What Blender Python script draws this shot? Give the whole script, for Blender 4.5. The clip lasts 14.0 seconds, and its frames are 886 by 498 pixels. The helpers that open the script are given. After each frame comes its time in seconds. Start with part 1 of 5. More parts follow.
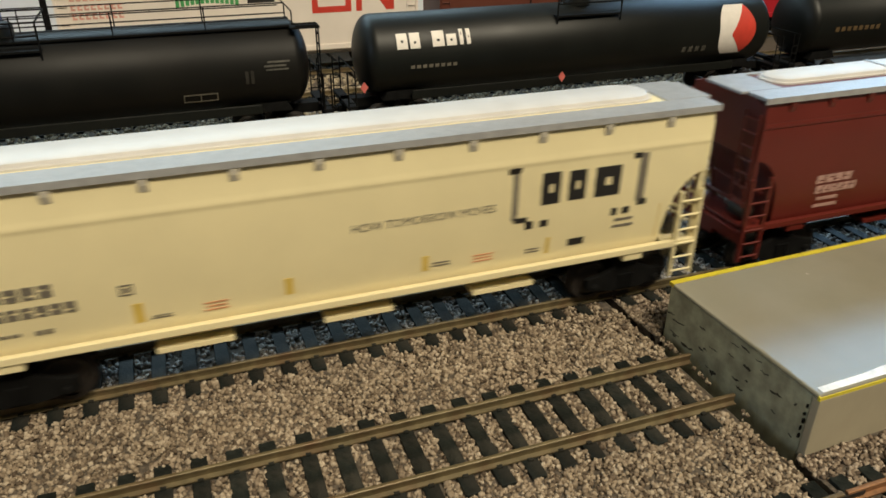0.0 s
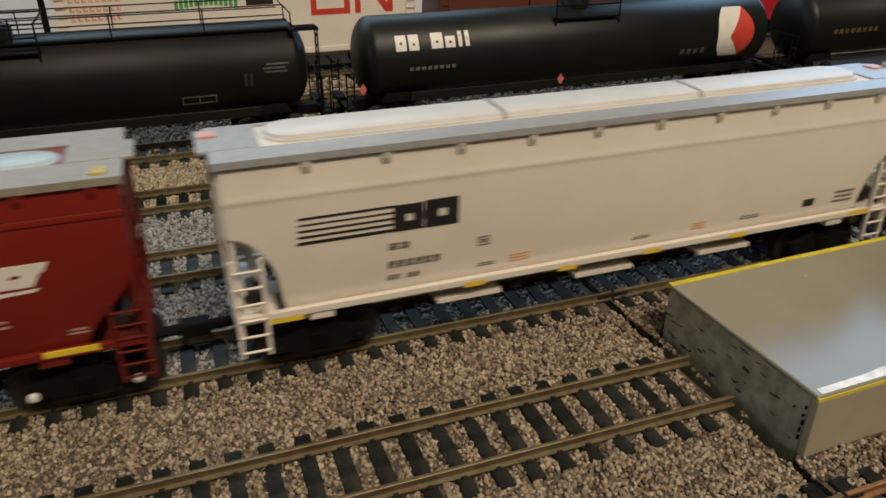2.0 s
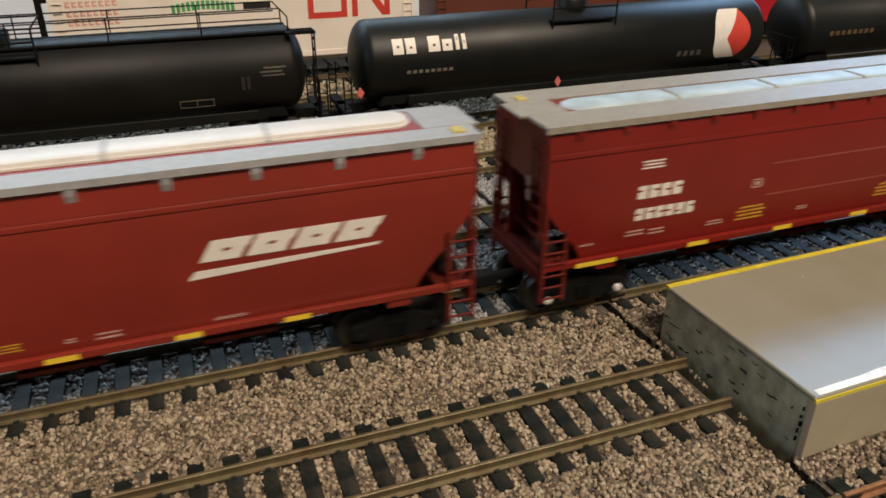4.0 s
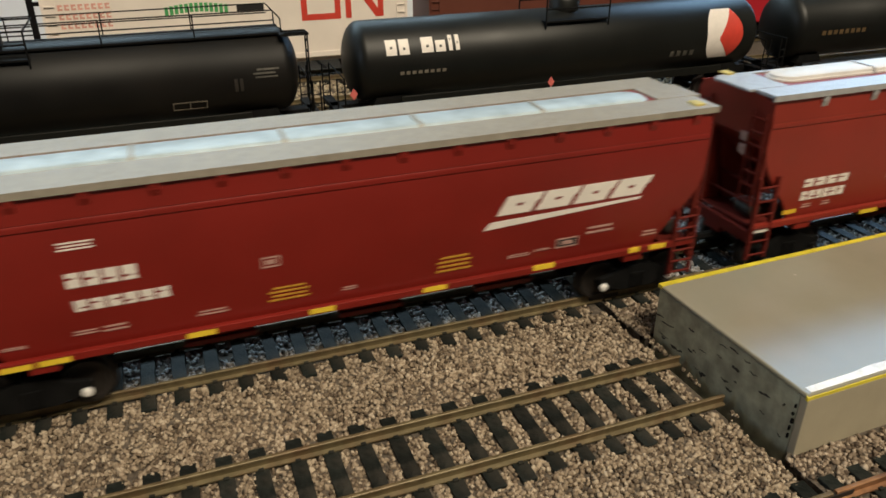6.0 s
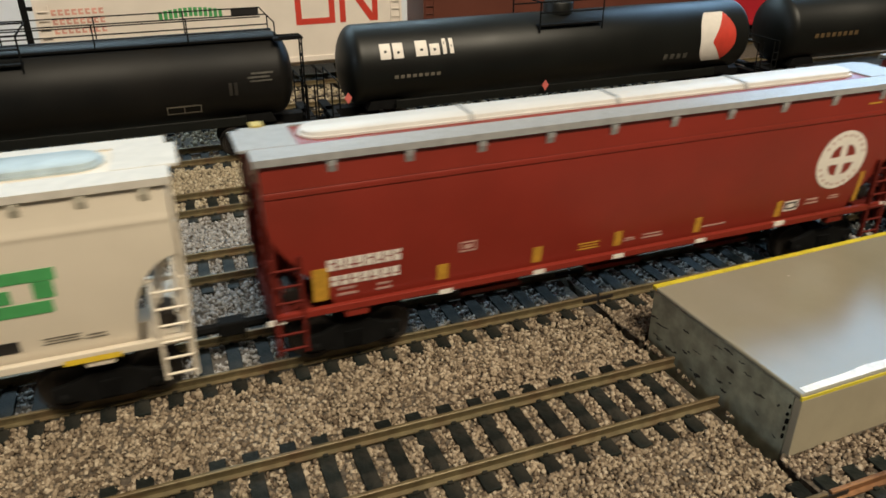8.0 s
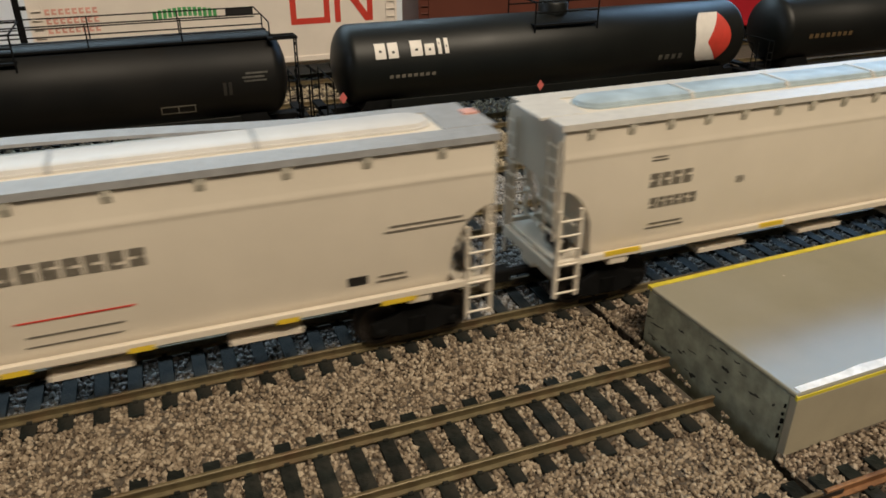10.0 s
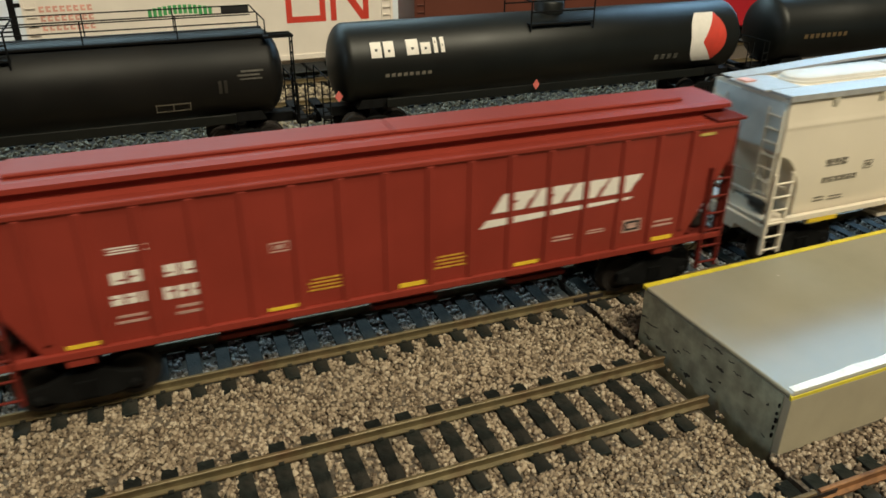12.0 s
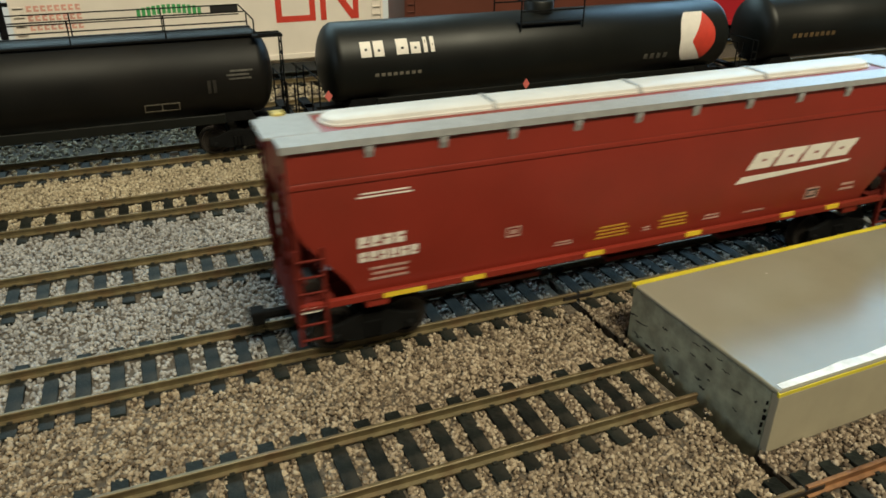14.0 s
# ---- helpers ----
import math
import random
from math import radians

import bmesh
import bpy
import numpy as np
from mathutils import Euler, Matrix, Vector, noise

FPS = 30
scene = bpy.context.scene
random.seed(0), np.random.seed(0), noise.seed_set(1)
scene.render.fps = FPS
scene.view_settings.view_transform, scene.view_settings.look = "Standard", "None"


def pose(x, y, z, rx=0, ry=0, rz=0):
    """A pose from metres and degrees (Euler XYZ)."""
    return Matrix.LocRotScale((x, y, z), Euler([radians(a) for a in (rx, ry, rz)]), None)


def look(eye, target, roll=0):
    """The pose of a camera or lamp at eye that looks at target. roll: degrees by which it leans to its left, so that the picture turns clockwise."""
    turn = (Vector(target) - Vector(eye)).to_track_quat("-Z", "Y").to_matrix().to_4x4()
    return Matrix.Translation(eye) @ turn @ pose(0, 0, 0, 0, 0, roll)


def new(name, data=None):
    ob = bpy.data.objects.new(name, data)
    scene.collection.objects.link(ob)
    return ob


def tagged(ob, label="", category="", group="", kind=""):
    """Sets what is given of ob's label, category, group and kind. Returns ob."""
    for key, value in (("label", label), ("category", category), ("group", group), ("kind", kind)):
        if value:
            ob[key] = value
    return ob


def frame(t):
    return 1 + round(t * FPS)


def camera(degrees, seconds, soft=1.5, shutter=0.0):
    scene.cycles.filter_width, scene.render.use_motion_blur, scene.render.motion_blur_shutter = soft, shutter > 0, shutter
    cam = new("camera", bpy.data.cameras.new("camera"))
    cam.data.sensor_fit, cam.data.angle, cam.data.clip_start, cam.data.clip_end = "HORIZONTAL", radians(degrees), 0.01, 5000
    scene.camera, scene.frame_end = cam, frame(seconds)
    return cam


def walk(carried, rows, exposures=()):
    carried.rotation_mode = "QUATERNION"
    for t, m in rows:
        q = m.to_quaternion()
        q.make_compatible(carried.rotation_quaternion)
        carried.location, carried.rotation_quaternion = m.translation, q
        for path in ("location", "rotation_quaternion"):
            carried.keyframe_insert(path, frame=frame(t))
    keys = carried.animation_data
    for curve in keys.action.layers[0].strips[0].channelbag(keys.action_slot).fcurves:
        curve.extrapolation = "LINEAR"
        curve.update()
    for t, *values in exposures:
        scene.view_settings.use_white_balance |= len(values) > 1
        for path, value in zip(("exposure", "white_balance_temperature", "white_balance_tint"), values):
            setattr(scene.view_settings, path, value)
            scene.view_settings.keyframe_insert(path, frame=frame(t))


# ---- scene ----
LENS = 61.44
cam = camera(LENS, 14.0, soft=1.65, shutter=0.35)
PATH = [
    (0.0, pose(-0.0024, 0.0011, 0.1170, 62.421, -0.234, -19.854)),
    (0.5, pose(-0.0026, 0.0011, 0.1169, 62.466, -0.235, -19.845)),
    (1.0, pose(-0.0025, 0.0012, 0.1169, 62.519, -0.254, -19.847)),
    (1.5, pose(-0.0026, 0.0010, 0.1171, 62.540, -0.334, -19.846)),
    (2.0, pose(-0.0025, 0.0011, 0.1169, 62.586, -0.283, -19.950)),
    (2.5, pose(-0.0025, 0.0010, 0.1168, 62.711, -0.243, -20.060)),
    (3.0, pose(-0.0024, 0.0010, 0.1170, 62.725, -0.150, -20.032)),
    (5.5, pose(-0.0019, 0.0004, 0.1167, 62.932, -0.025, -20.478)),
    (6.0, pose(-0.0014, 0.0002, 0.1166, 62.942, 0.043, -20.534)),
    (6.5, pose(-0.0016, 0.0001, 0.1165, 63.096, 0.100, -20.581)),
    (7.0, pose(-0.0017, -0.0001, 0.1164, 63.164, 0.113, -20.741)),
    (7.5, pose(-0.0014, 0.0004, 0.1163, 63.171, 0.130, -20.833)),
    (8.0, pose(-0.0010, -0.0001, 0.1160, 63.299, 0.126, -20.912)),
    (10.5, pose(-0.0008, 0.0002, 0.1157, 63.332, -0.047, -21.291)),
    (11.0, pose(-0.0008, 0.0001, 0.1158, 63.301, -0.138, -21.290)),
    (11.5, pose(-0.0007, 0.0002, 0.1159, 63.202, -0.207, -21.386)),
    (12.0, pose(-0.0007, 0.0003, 0.1157, 63.246, -0.276, -21.490)),
    (12.5, pose(-0.0006, 0.0000, 0.1158, 63.268, -0.381, -21.576)),
    (13.0, pose(-0.0005, 0.0001, 0.1156, 63.308, -0.328, -21.706)),
    (13.5, pose(0.0000, -0.0000, 0.1153, 63.267, -0.347, -22.025)),
    (14.0, pose(-0.0000, -0.0000, 0.1155, 63.240, -0.359, -22.119)),
]
walk(cam, PATH, [(0.0, -0.20, 6500, 10), (0.6, -0.38, 6500, 13), (1.2, -0.48, 6500, 14), (1.9, -0.62, 6500, 15), (2.4, -0.48, 6500, 17), (2.9, -0.24, 6500, 20), (5.5, -0.18, 6500, 14), (8.0, -0.15, 6500, 12), (9.3, -0.40, 6500, 14), (11.0, -0.48, 6500, 16), (11.6, -0.26, 6500, 12), (12.0, -0.14, 6500, 5), (14.0, -0.20, 6500, 2)])

# ---- light: a warm ceiling lamp over the bench, cool daylight from a window beyond it ----
world = bpy.data.worlds.new("room_air")
scene.world = world
world.use_nodes = True
world.node_tree.nodes["Background"].inputs[0].default_value = (1.0, 0.9, 0.78, 1)
world.node_tree.nodes["Background"].inputs[1].default_value = 0.006


def area_lamp(name, eye, target, sx, sy, watts, colour):
    d = bpy.data.lights.new(name, "AREA")
    d.shape, d.size, d.size_y, d.energy, d.color = "RECTANGLE", sx, sy, watts, colour
    ob = new(name, d)
    ob.matrix_world = look(eye, target)
    return ob


area_lamp("room_lamp_light", (0.28, -0.78, 1.45), (0.05, 0.15, 0), 0.9, 0.4, 42, (1.0, 0.88, 0.66))
area_lamp("window_light", (1.66, 1.09, 0.74), (1.66, 0.09, 0.74), 1.24, 0.96, 24, (0.40, 0.69, 1.0))
# added fill from the rear that brings cool light under the train
area_lamp("rear_fill_light", (-0.20, 1.09, 0.73), (-0.20, 0.09, 0.60), 1.06, 0.26, 10.5, (0.60, 0.86, 1.0))
# cool light on left-facing ends; its window is unseen and assumed
area_lamp("west_window_light", (-2.49, 0.40, 0.70), (-1.49, 0.40, 0.62), 1.2, 0.8, 14, (0.70, 0.86, 1.0))


# ---- materials ----
def shader(name, col, rough=0.5, metal=0.0, var=0.12, scale=220.0, bump=0.0, bscale=900.0, spec=0.5, coat=0.0, dirt=None, dirt_amount=0.0, dirt_scale=45.0, island=False, random_object=0.0):
    m = bpy.data.materials.new(name)
    m.use_nodes = True
    nt = m.node_tree
    b = nt.nodes["Principled BSDF"]
    b.inputs["Metallic"].default_value = metal
    b.inputs["Specular IOR Level"].default_value = spec
    b.inputs["Coat Weight"].default_value = coat
    tex = nt.nodes.new("ShaderNodeTexCoord")
    fine = nt.nodes.new("ShaderNodeTexNoise")
    fine.inputs["Scale"].default_value, fine.inputs["Detail"].default_value = scale, 5
    nt.links.new(tex.outputs["Object"], fine.inputs["Vector"])
    ramp = nt.nodes.new("ShaderNodeValToRGB")
    ramp.color_ramp.elements[0].position, ramp.color_ramp.elements[1].position = 0.3, 0.7
    ramp.color_ramp.elements[0].color = (*[c * (1 - var) for c in col], 1)
    ramp.color_ramp.elements[1].color = (*[min(1, c * (1 + var)) for c in col], 1)
    nt.links.new(fine.outputs["Fac"], ramp.inputs["Fac"])
    out = ramp.outputs["Color"]
    if dirt:
        big = nt.nodes.new("ShaderNodeTexNoise")
        big.inputs["Scale"].default_value, big.inputs["Detail"].default_value = dirt_scale, 6
        nt.links.new(tex.outputs["Object"], big.inputs["Vector"])
        mr = nt.nodes.new("ShaderNodeMapRange")
        mr.inputs["From Min"].default_value, mr.inputs["From Max"].default_value = 0.45, 0.75
        mr.inputs["To Max"].default_value = dirt_amount
        nt.links.new(big.outputs["Fac"], mr.inputs["Value"])
        mix = nt.nodes.new("ShaderNodeMix")
        mix.data_type = "RGBA"
        mix.inputs["B"].default_value = (*dirt, 1)
        nt.links.new(mr.outputs["Result"], mix.inputs["Factor"])
        nt.links.new(out, mix.inputs["A"])
        out = mix.outputs["Result"]
    if random_object:
        info = nt.nodes.new("ShaderNodeObjectInfo")
        mr = nt.nodes.new("ShaderNodeMapRange")
        mr.inputs["To Min"].default_value, mr.inputs["To Max"].default_value = 1 - random_object, 1 + random_object
        nt.links.new(info.outputs["Random"], mr.inputs["Value"])
        hsv = nt.nodes.new("ShaderNodeHueSaturation")
        nt.links.new(mr.outputs["Result"], hsv.inputs["Value"])
        nt.links.new(out, hsv.inputs["Color"])
        out = hsv.outputs["Color"]
    nt.links.new(out, b.inputs["Base Color"])
    mr = nt.nodes.new("ShaderNodeMapRange")
    mr.inputs["To Min"].default_value, mr.inputs["To Max"].default_value = max(0.02, rough - 0.08), min(1, rough + 0.08)
    nt.links.new(fine.outputs["Fac"], mr.inputs["Value"])
    nt.links.new(mr.outputs["Result"], b.inputs["Roughness"])
    if bump:
        n2 = nt.nodes.new("ShaderNodeTexNoise")
        n2.inputs["Scale"].default_value, n2.inputs["Detail"].default_value = bscale, 4
        nt.links.new(tex.outputs["Object"], n2.inputs["Vector"])
        bp = nt.nodes.new("ShaderNodeBump")
        bp.inputs["Strength"].default_value, bp.inputs["Distance"].default_value = bump, 0.0004
        nt.links.new(n2.outputs["Fac"], bp.inputs["Height"])
        nt.links.new(bp.outputs["Normal"], b.inputs["Normal"])
    return m


def gravel(name, stops):
    """Stone colours, one for each loose piece."""
    m = bpy.data.materials.new(name)
    m.use_nodes = True
    nt = m.node_tree
    b = nt.nodes["Principled BSDF"]
    b.inputs["Roughness"].default_value = 0.85
    b.inputs["Specular IOR Level"].default_value = 0.25
    geo = nt.nodes.new("ShaderNodeNewGeometry")
    ramp = nt.nodes.new("ShaderNodeValToRGB")
    ramp.color_ramp.elements[0].position, ramp.color_ramp.elements[0].color = 0.0, (*stops[0][1], 1)
    ramp.color_ramp.elements[1].position, ramp.color_ramp.elements[1].color = 1.0, (*stops[-1][1], 1)
    for at, col in stops[1:-1]:
        ramp.color_ramp.elements.new(at).color = (*col, 1)
    nt.links.new(geo.outputs["Random Per Island"], ramp.inputs["Fac"])
    tex = nt.nodes.new("ShaderNodeTexCoord")
    n = nt.nodes.new("ShaderNodeTexNoise")
    n.inputs["Scale"].default_value, n.inputs["Detail"].default_value = 1800, 3
    nt.links.new(tex.outputs["Object"], n.inputs["Vector"])
    big = nt.nodes.new("ShaderNodeTexNoise")
    big.inputs["Scale"].default_value = 22
    nt.links.new(tex.outputs["Object"], big.inputs["Vector"])
    add = nt.nodes.new("ShaderNodeMath")
    nt.links.new(n.outputs["Fac"], add.inputs[0])
    nt.links.new(big.outputs["Fac"], add.inputs[1])
    mr = nt.nodes.new("ShaderNodeMapRange")
    mr.inputs["From Min"].default_value, mr.inputs["From Max"].default_value = 0.6, 1.4
    mr.inputs["To Min"].default_value, mr.inputs["To Max"].default_value = 0.82, 1.15
    nt.links.new(add.outputs[0], mr.inputs["Value"])
    hsv = nt.nodes.new("ShaderNodeHueSaturation")
    nt.links.new(ramp.outputs["Color"], hsv.inputs["Color"])
    nt.links.new(mr.outputs["Result"], hsv.inputs["Value"])
    nt.links.new(hsv.outputs["Color"], b.inputs["Base Color"])
    return m


STONES_TAN = gravel("tan_ballast", [(0, (0.07, 0.050, 0.034)), (0.14, (0.150, 0.111, 0.076)), (0.45, (0.26, 0.202, 0.140)), (0.75, (0.345, 0.275, 0.195)), (1, (0.46, 0.382, 0.285))])
STONES_GREY = gravel("grey_ballast", [(0, (0.20, 0.187, 0.174)), (0.2, (0.255, 0.24, 0.224)), (0.6, (0.33, 0.313, 0.293)), (1, (0.42, 0.40, 0.378))])
STONES_DARK = gravel("dark_ballast", [(0, (0.06, 0.042, 0.03)), (0.25, (0.16, 0.118, 0.083)), (0.65, (0.29, 0.225, 0.16)), (1, (0.45, 0.37, 0.285))])
STONES_SAND = gravel("sandy_ballast", [(0, (0.24, 0.19, 0.13)), (0.25, (0.34, 0.28, 0.19)), (0.7, (0.44, 0.37, 0.26)), (1, (0.55, 0.48, 0.36))])
BED = shader("glued_ballast_bed", (0.09, 0.072, 0.054), 0.9, var=0.5, scale=900, bump=0.8, bscale=1400)
TIE = shader("dark_tie_plastic", (0.011, 0.0135, 0.012), 0.55, var=0.35, scale=700, bump=0.5, bscale=1500, dirt=(0.06, 0.052, 0.042), dirt_amount=0.6, dirt_scale=160, random_object=0.3, spec=0.14)
RAIL = shader("brass_toned_rail", (0.150, 0.118, 0.062), 0.48, metal=0.35, var=0.25, scale=300, dirt=(0.13, 0.07, 0.035), dirt_amount=0.7, dirt_scale=120)
RAIL_RUST = shader("rusty_rail", (0.30, 0.15, 0.07), 0.5, metal=0.5, var=0.3, scale=300, dirt=(0.12, 0.05, 0.025), dirt_amount=0.8, dirt_scale=90)
RAIL_TOP = shader("polished_railhead", (0.55, 0.43, 0.26), 0.25, metal=0.9, var=0.2, scale=240)
BLACK = shader("black_plastic", (0.006, 0.006, 0.006), 0.75, var=0.3, scale=300, spec=0.10)
WHEEL = shader("dark_wheel_metal", (0.035, 0.03, 0.027), 0.45, metal=0.5, var=0.3)
BRIGHT = shader("bright_wheel_metal", (0.85, 0.83, 0.8), 0.3, metal=0.15)
PLAT_TOP = shader("grey_platform_paint", (0.25, 0.235, 0.175), 0.23, var=0.04, scale=90, bump=0.05, bscale=160, spec=0.5, dirt=(0.30, 0.29, 0.25), dirt_amount=0.5, dirt_scale=25)
PLAT_SIDE = shader("tan_platform_paint", (0.34, 0.30, 0.215), 0.55, var=0.06, scale=120, bump=0.15, bscale=300)
PLAT_END = shader("scuffed_plywood_end", (0.335, 0.335, 0.235), 0.65, var=0.3, scale=260, bump=1.0, bscale=260, dirt=(0.13, 0.125, 0.09), dirt_amount=0.55, dirt_scale=170)
YELLOW = shader("yellow_line_paint", (0.60, 0.50, 0.035), 0.5, var=0.15, scale=250, bump=0.2, bscale=500)
PALE_EDGE = shader("pale_edge_strip", (0.82, 0.82, 0.80), 0.25, var=0.25, scale=300, bump=0.4, bscale=500)
GOUGE = shader("dark_gouge", (0.035, 0.032, 0.024), 0.9)


# ---- mesh helpers ----
def part(name, bm, material, parent=None, label=""):
    me = bpy.data.meshes.new(name)
    bmesh.ops.recalc_face_normals(bm, faces=bm.faces)
    bm.to_mesh(me)
    bm.free()
    me.materials.append(material)
    ob = new(name, me)
    if parent is not None:
        ob.parent = parent
    if label:
        tagged(ob, label)
    return ob


def twin(ob, m, parent):
    """Another object on the same mesh."""
    o = new(ob.name.split(".")[0], ob.data)
    o.parent = parent
    o.matrix_basis = m
    if "label" in ob:
        tagged(o, ob["label"])
    return o


def thing(name, label, category, group="", m=None, kind=""):
    ob = tagged(new(name), label, category, group, kind)
    if m is not None:
        ob.matrix_basis = m
    return ob


def box(bm, x0, x1, y0, y1, z0, z1, bevel=0.0):
    vs = [bm.verts.new((x, y, z)) for z in (z0, z1) for y in (y0, y1) for x in (x0, x1)]
    fs = [bm.faces.new([vs[i] for i in f]) for f in ((0, 2, 3, 1), (4, 5, 7, 6), (0, 1, 5, 4), (2, 6, 7, 3), (0, 4, 6, 2), (1, 3, 7, 5))]
    if bevel:
        es = list({e for f in fs for e in f.edges})
        bmesh.ops.bevel(bm, geom=es, offset=bevel, segments=2, affect="EDGES", profile=0.5)
    return vs


def prism(bm, pts, a0, a1, axis="y"):
    """A polygon, in (x, z) for axis y or in (y, z) for axis x, drawn out along that axis."""
    def at(p, a):
        return (p[0], a, p[1]) if axis == "y" else (a, p[0], p[1])
    lo = [bm.verts.new(at(p, a0)) for p in pts]
    hi = [bm.verts.new(at(p, a1)) for p in pts]
    bm.faces.new(lo)
    bm.faces.new(hi[::-1])
    n = len(pts)
    for i in range(n):
        j = (i + 1) % n
        bm.faces.new((lo[i], hi[i], hi[j], lo[j]))


def rod(bm, p, q, r, n=6):
    p, q = Vector(p), Vector(q)
    d = (q - p).normalized()
    u = d.orthogonal().normalized()
    w = d.cross(u)
    rings = []
    for c in (p, q):
        rings.append([bm.verts.new(c + (u * math.cos(2 * math.pi * k / n) + w * math.sin(2 * math.pi * k / n)) * r) for k in range(n)])
    for k in range(n):
        j = (k + 1) % n
        bm.faces.new((rings[0][k], rings[0][j], rings[1][j], rings[1][k]))
    bm.faces.new(rings[0][::-1])
    bm.faces.new(rings[1])


def lathe(bm, prof, n=32, axis="x", centre=(0, 0, 0)):
    """Turns a profile of (along, radius) round an axis."""
    rings = []
    cx, cy, cz = centre
    for a, r in prof:
        ring = []
        for k in range(n):
            s, c = math.sin(2 * math.pi * k / n) * r, math.cos(2 * math.pi * k / n) * r
            co = (cx + a, cy + s, cz + c) if axis == "x" else (cx + s, cy + a, cz + c) if axis == "y" else (cx + s, cy + c, cz + a)
            ring.append(bm.verts.new(co))
        rings.append(ring)
    for ra, rb in zip(rings, rings[1:]):
        for k in range(n):
            j = (k + 1) % n
            bm.faces.new((ra[k], ra[j], rb[j], rb[k]))
    bm.faces.new(rings[0][::-1])
    bm.faces.new(rings[-1])


def smooth(ob, angle=40):
    me = ob.data
    me.shade_smooth()
    me.set_sharp_from_angle(angle=radians(angle))
    return ob


# ---- bench, ballast and tracks ----
RAILTOP = 0.0035
GAUGE = 0.0174
TRACKS = {"near": 0.0692, "platform": 0.1201, "train": 0.1729, "second": 0.2270, "third": 0.2822, "tank": 0.3395, "sixth": 0.3960, "boxcar": 0.4605}


def seam_x(y):
    return 0.1113 + 0.036 * (0.12 - y)


def bench():
    for name, pts in (("ground_west", [(-2.4, -0.25), (seam_x(-0.25) - 0.0013, -0.25), (seam_x(0.75) - 0.0013, 0.75), (-2.4, 0.75)]),
                      ("ground_east", [(seam_x(-0.25) + 0.0013, -0.25), (2.7, -0.25), (2.7, 0.75), (seam_x(0.75) + 0.0013, 0.75), (seam_x(0.1450) + 0.0013, 0.1450), (0.1160, 0.1446), (0.1172, 0.1300), (0.1180, 0.0945), (seam_x(0.0915) + 0.0013, 0.0915)])):
        bm = bmesh.new()
        lo = [bm.verts.new((x, y, -0.02)) for x, y in pts]
        hi = [bm.verts.new((x, y, 0.0)) for x, y in pts]
        bm.faces.new(lo[::-1])
        bm.faces.new(hi)
        for i in range(len(pts)):
            j = (i + 1) % len(pts)
            bm.faces.new((lo[i], lo[j], hi[j], hi[i]))
        tagged(part(name, bm, BED), "bench top section coated with glued tan ballast", "bench top", kind="structure")


bench()
# added slab that closes the open seam from below
bm = bmesh.new()
box(bm, 0.100, 0.135, -0.25, 0.75, -0.030, -0.0205)
tagged(part("seam_backing", bm, BED), "backing slab added under the open bench seam", "joist", kind="structure")


def stones(name, label, material, x0, x1, y0, y1, count, size, seed, keep):
    rng = np.random.default_rng(seed)
    x, y = rng.uniform(x0, x1, count), rng.uniform(y0, y1, count)
    ok = keep(x, y)
    x, y = x[ok], y[ok]
    n = len(x)
    corners = np.array([(a, b, c) for c in (-1, 1) for b in (-1, 1) for a in (-1, 1)], float)
    v = corners[None] * rng.uniform(0.55, 1.0, (n, 8, 3))
    v *= (size * rng.uniform(0.55, 1.25, (n, 1, 1))) * rng.uniform(0.7, 1.15, (n, 1, 3)) * 0.5
    q = rng.normal(size=(n, 4))
    q /= np.linalg.norm(q, axis=1)[:, None]
    w, a, b, c = q.T
    rot = np.stack([np.stack([1 - 2 * (b * b + c * c), 2 * (a * b - c * w), 2 * (a * c + b * w)], -1),
                    np.stack([2 * (a * b + c * w), 1 - 2 * (a * a + c * c), 2 * (b * c - a * w)], -1),
                    np.stack([2 * (a * c - b * w), 2 * (b * c + a * w), 1 - 2 * (a * a + b * b)], -1)], 1)
    v = np.einsum("nij,nkj->nki", rot, v)
    z = rng.uniform(-0.00025, 0.00065, n) + 0.0003 * np.sin(x * 140 + seed) * np.sin(y * 170)
    v += np.stack([x, y, z], -1)[:, None, :]
    faces = np.array(((0, 2, 3, 1), (4, 5, 7, 6), (0, 1, 5, 4), (2, 6, 7, 3), (0, 4, 6, 2), (1, 3, 7, 5)))
    idx = (faces[None] + 8 * np.arange(n)[:, None, None]).reshape(-1)
    me = bpy.data.meshes.new(name)
    me.vertices.add(8 * n)
    me.vertices.foreach_set("co", v.reshape(-1))
    me.loops.add(len(idx))
    me.loops.foreach_set("vertex_index", idx.astype(np.int32))
    me.polygons.add(6 * n)
    me.polygons.foreach_set("loop_start", np.arange(0, 24 * n, 4, dtype=np.int32))
    me.update(calc_edges=True)
    me.validate()
    me.materials.append(material)
    return tagged(new(name, me), label, "ballast", kind="stuff")


def clear_of(x, y, tracks, lift):
    """Not on a rail, nor (mostly) on a tie."""
    ok = np.abs(x - np.vectorize(seam_x)(y)) > 0.0014 + 0.0005 * np.sin(y * 400)
    for c, pitch, phase in tracks:
        d = np.abs(y - c)
        near = (np.abs(d - GAUGE / 2) < 0.0012)
        on_tie = (d < 0.0146) & (np.abs((x - phase + pitch / 2) % pitch - pitch / 2) < 0.0019)
        ok &= ~near & ~on_tie
    return ok


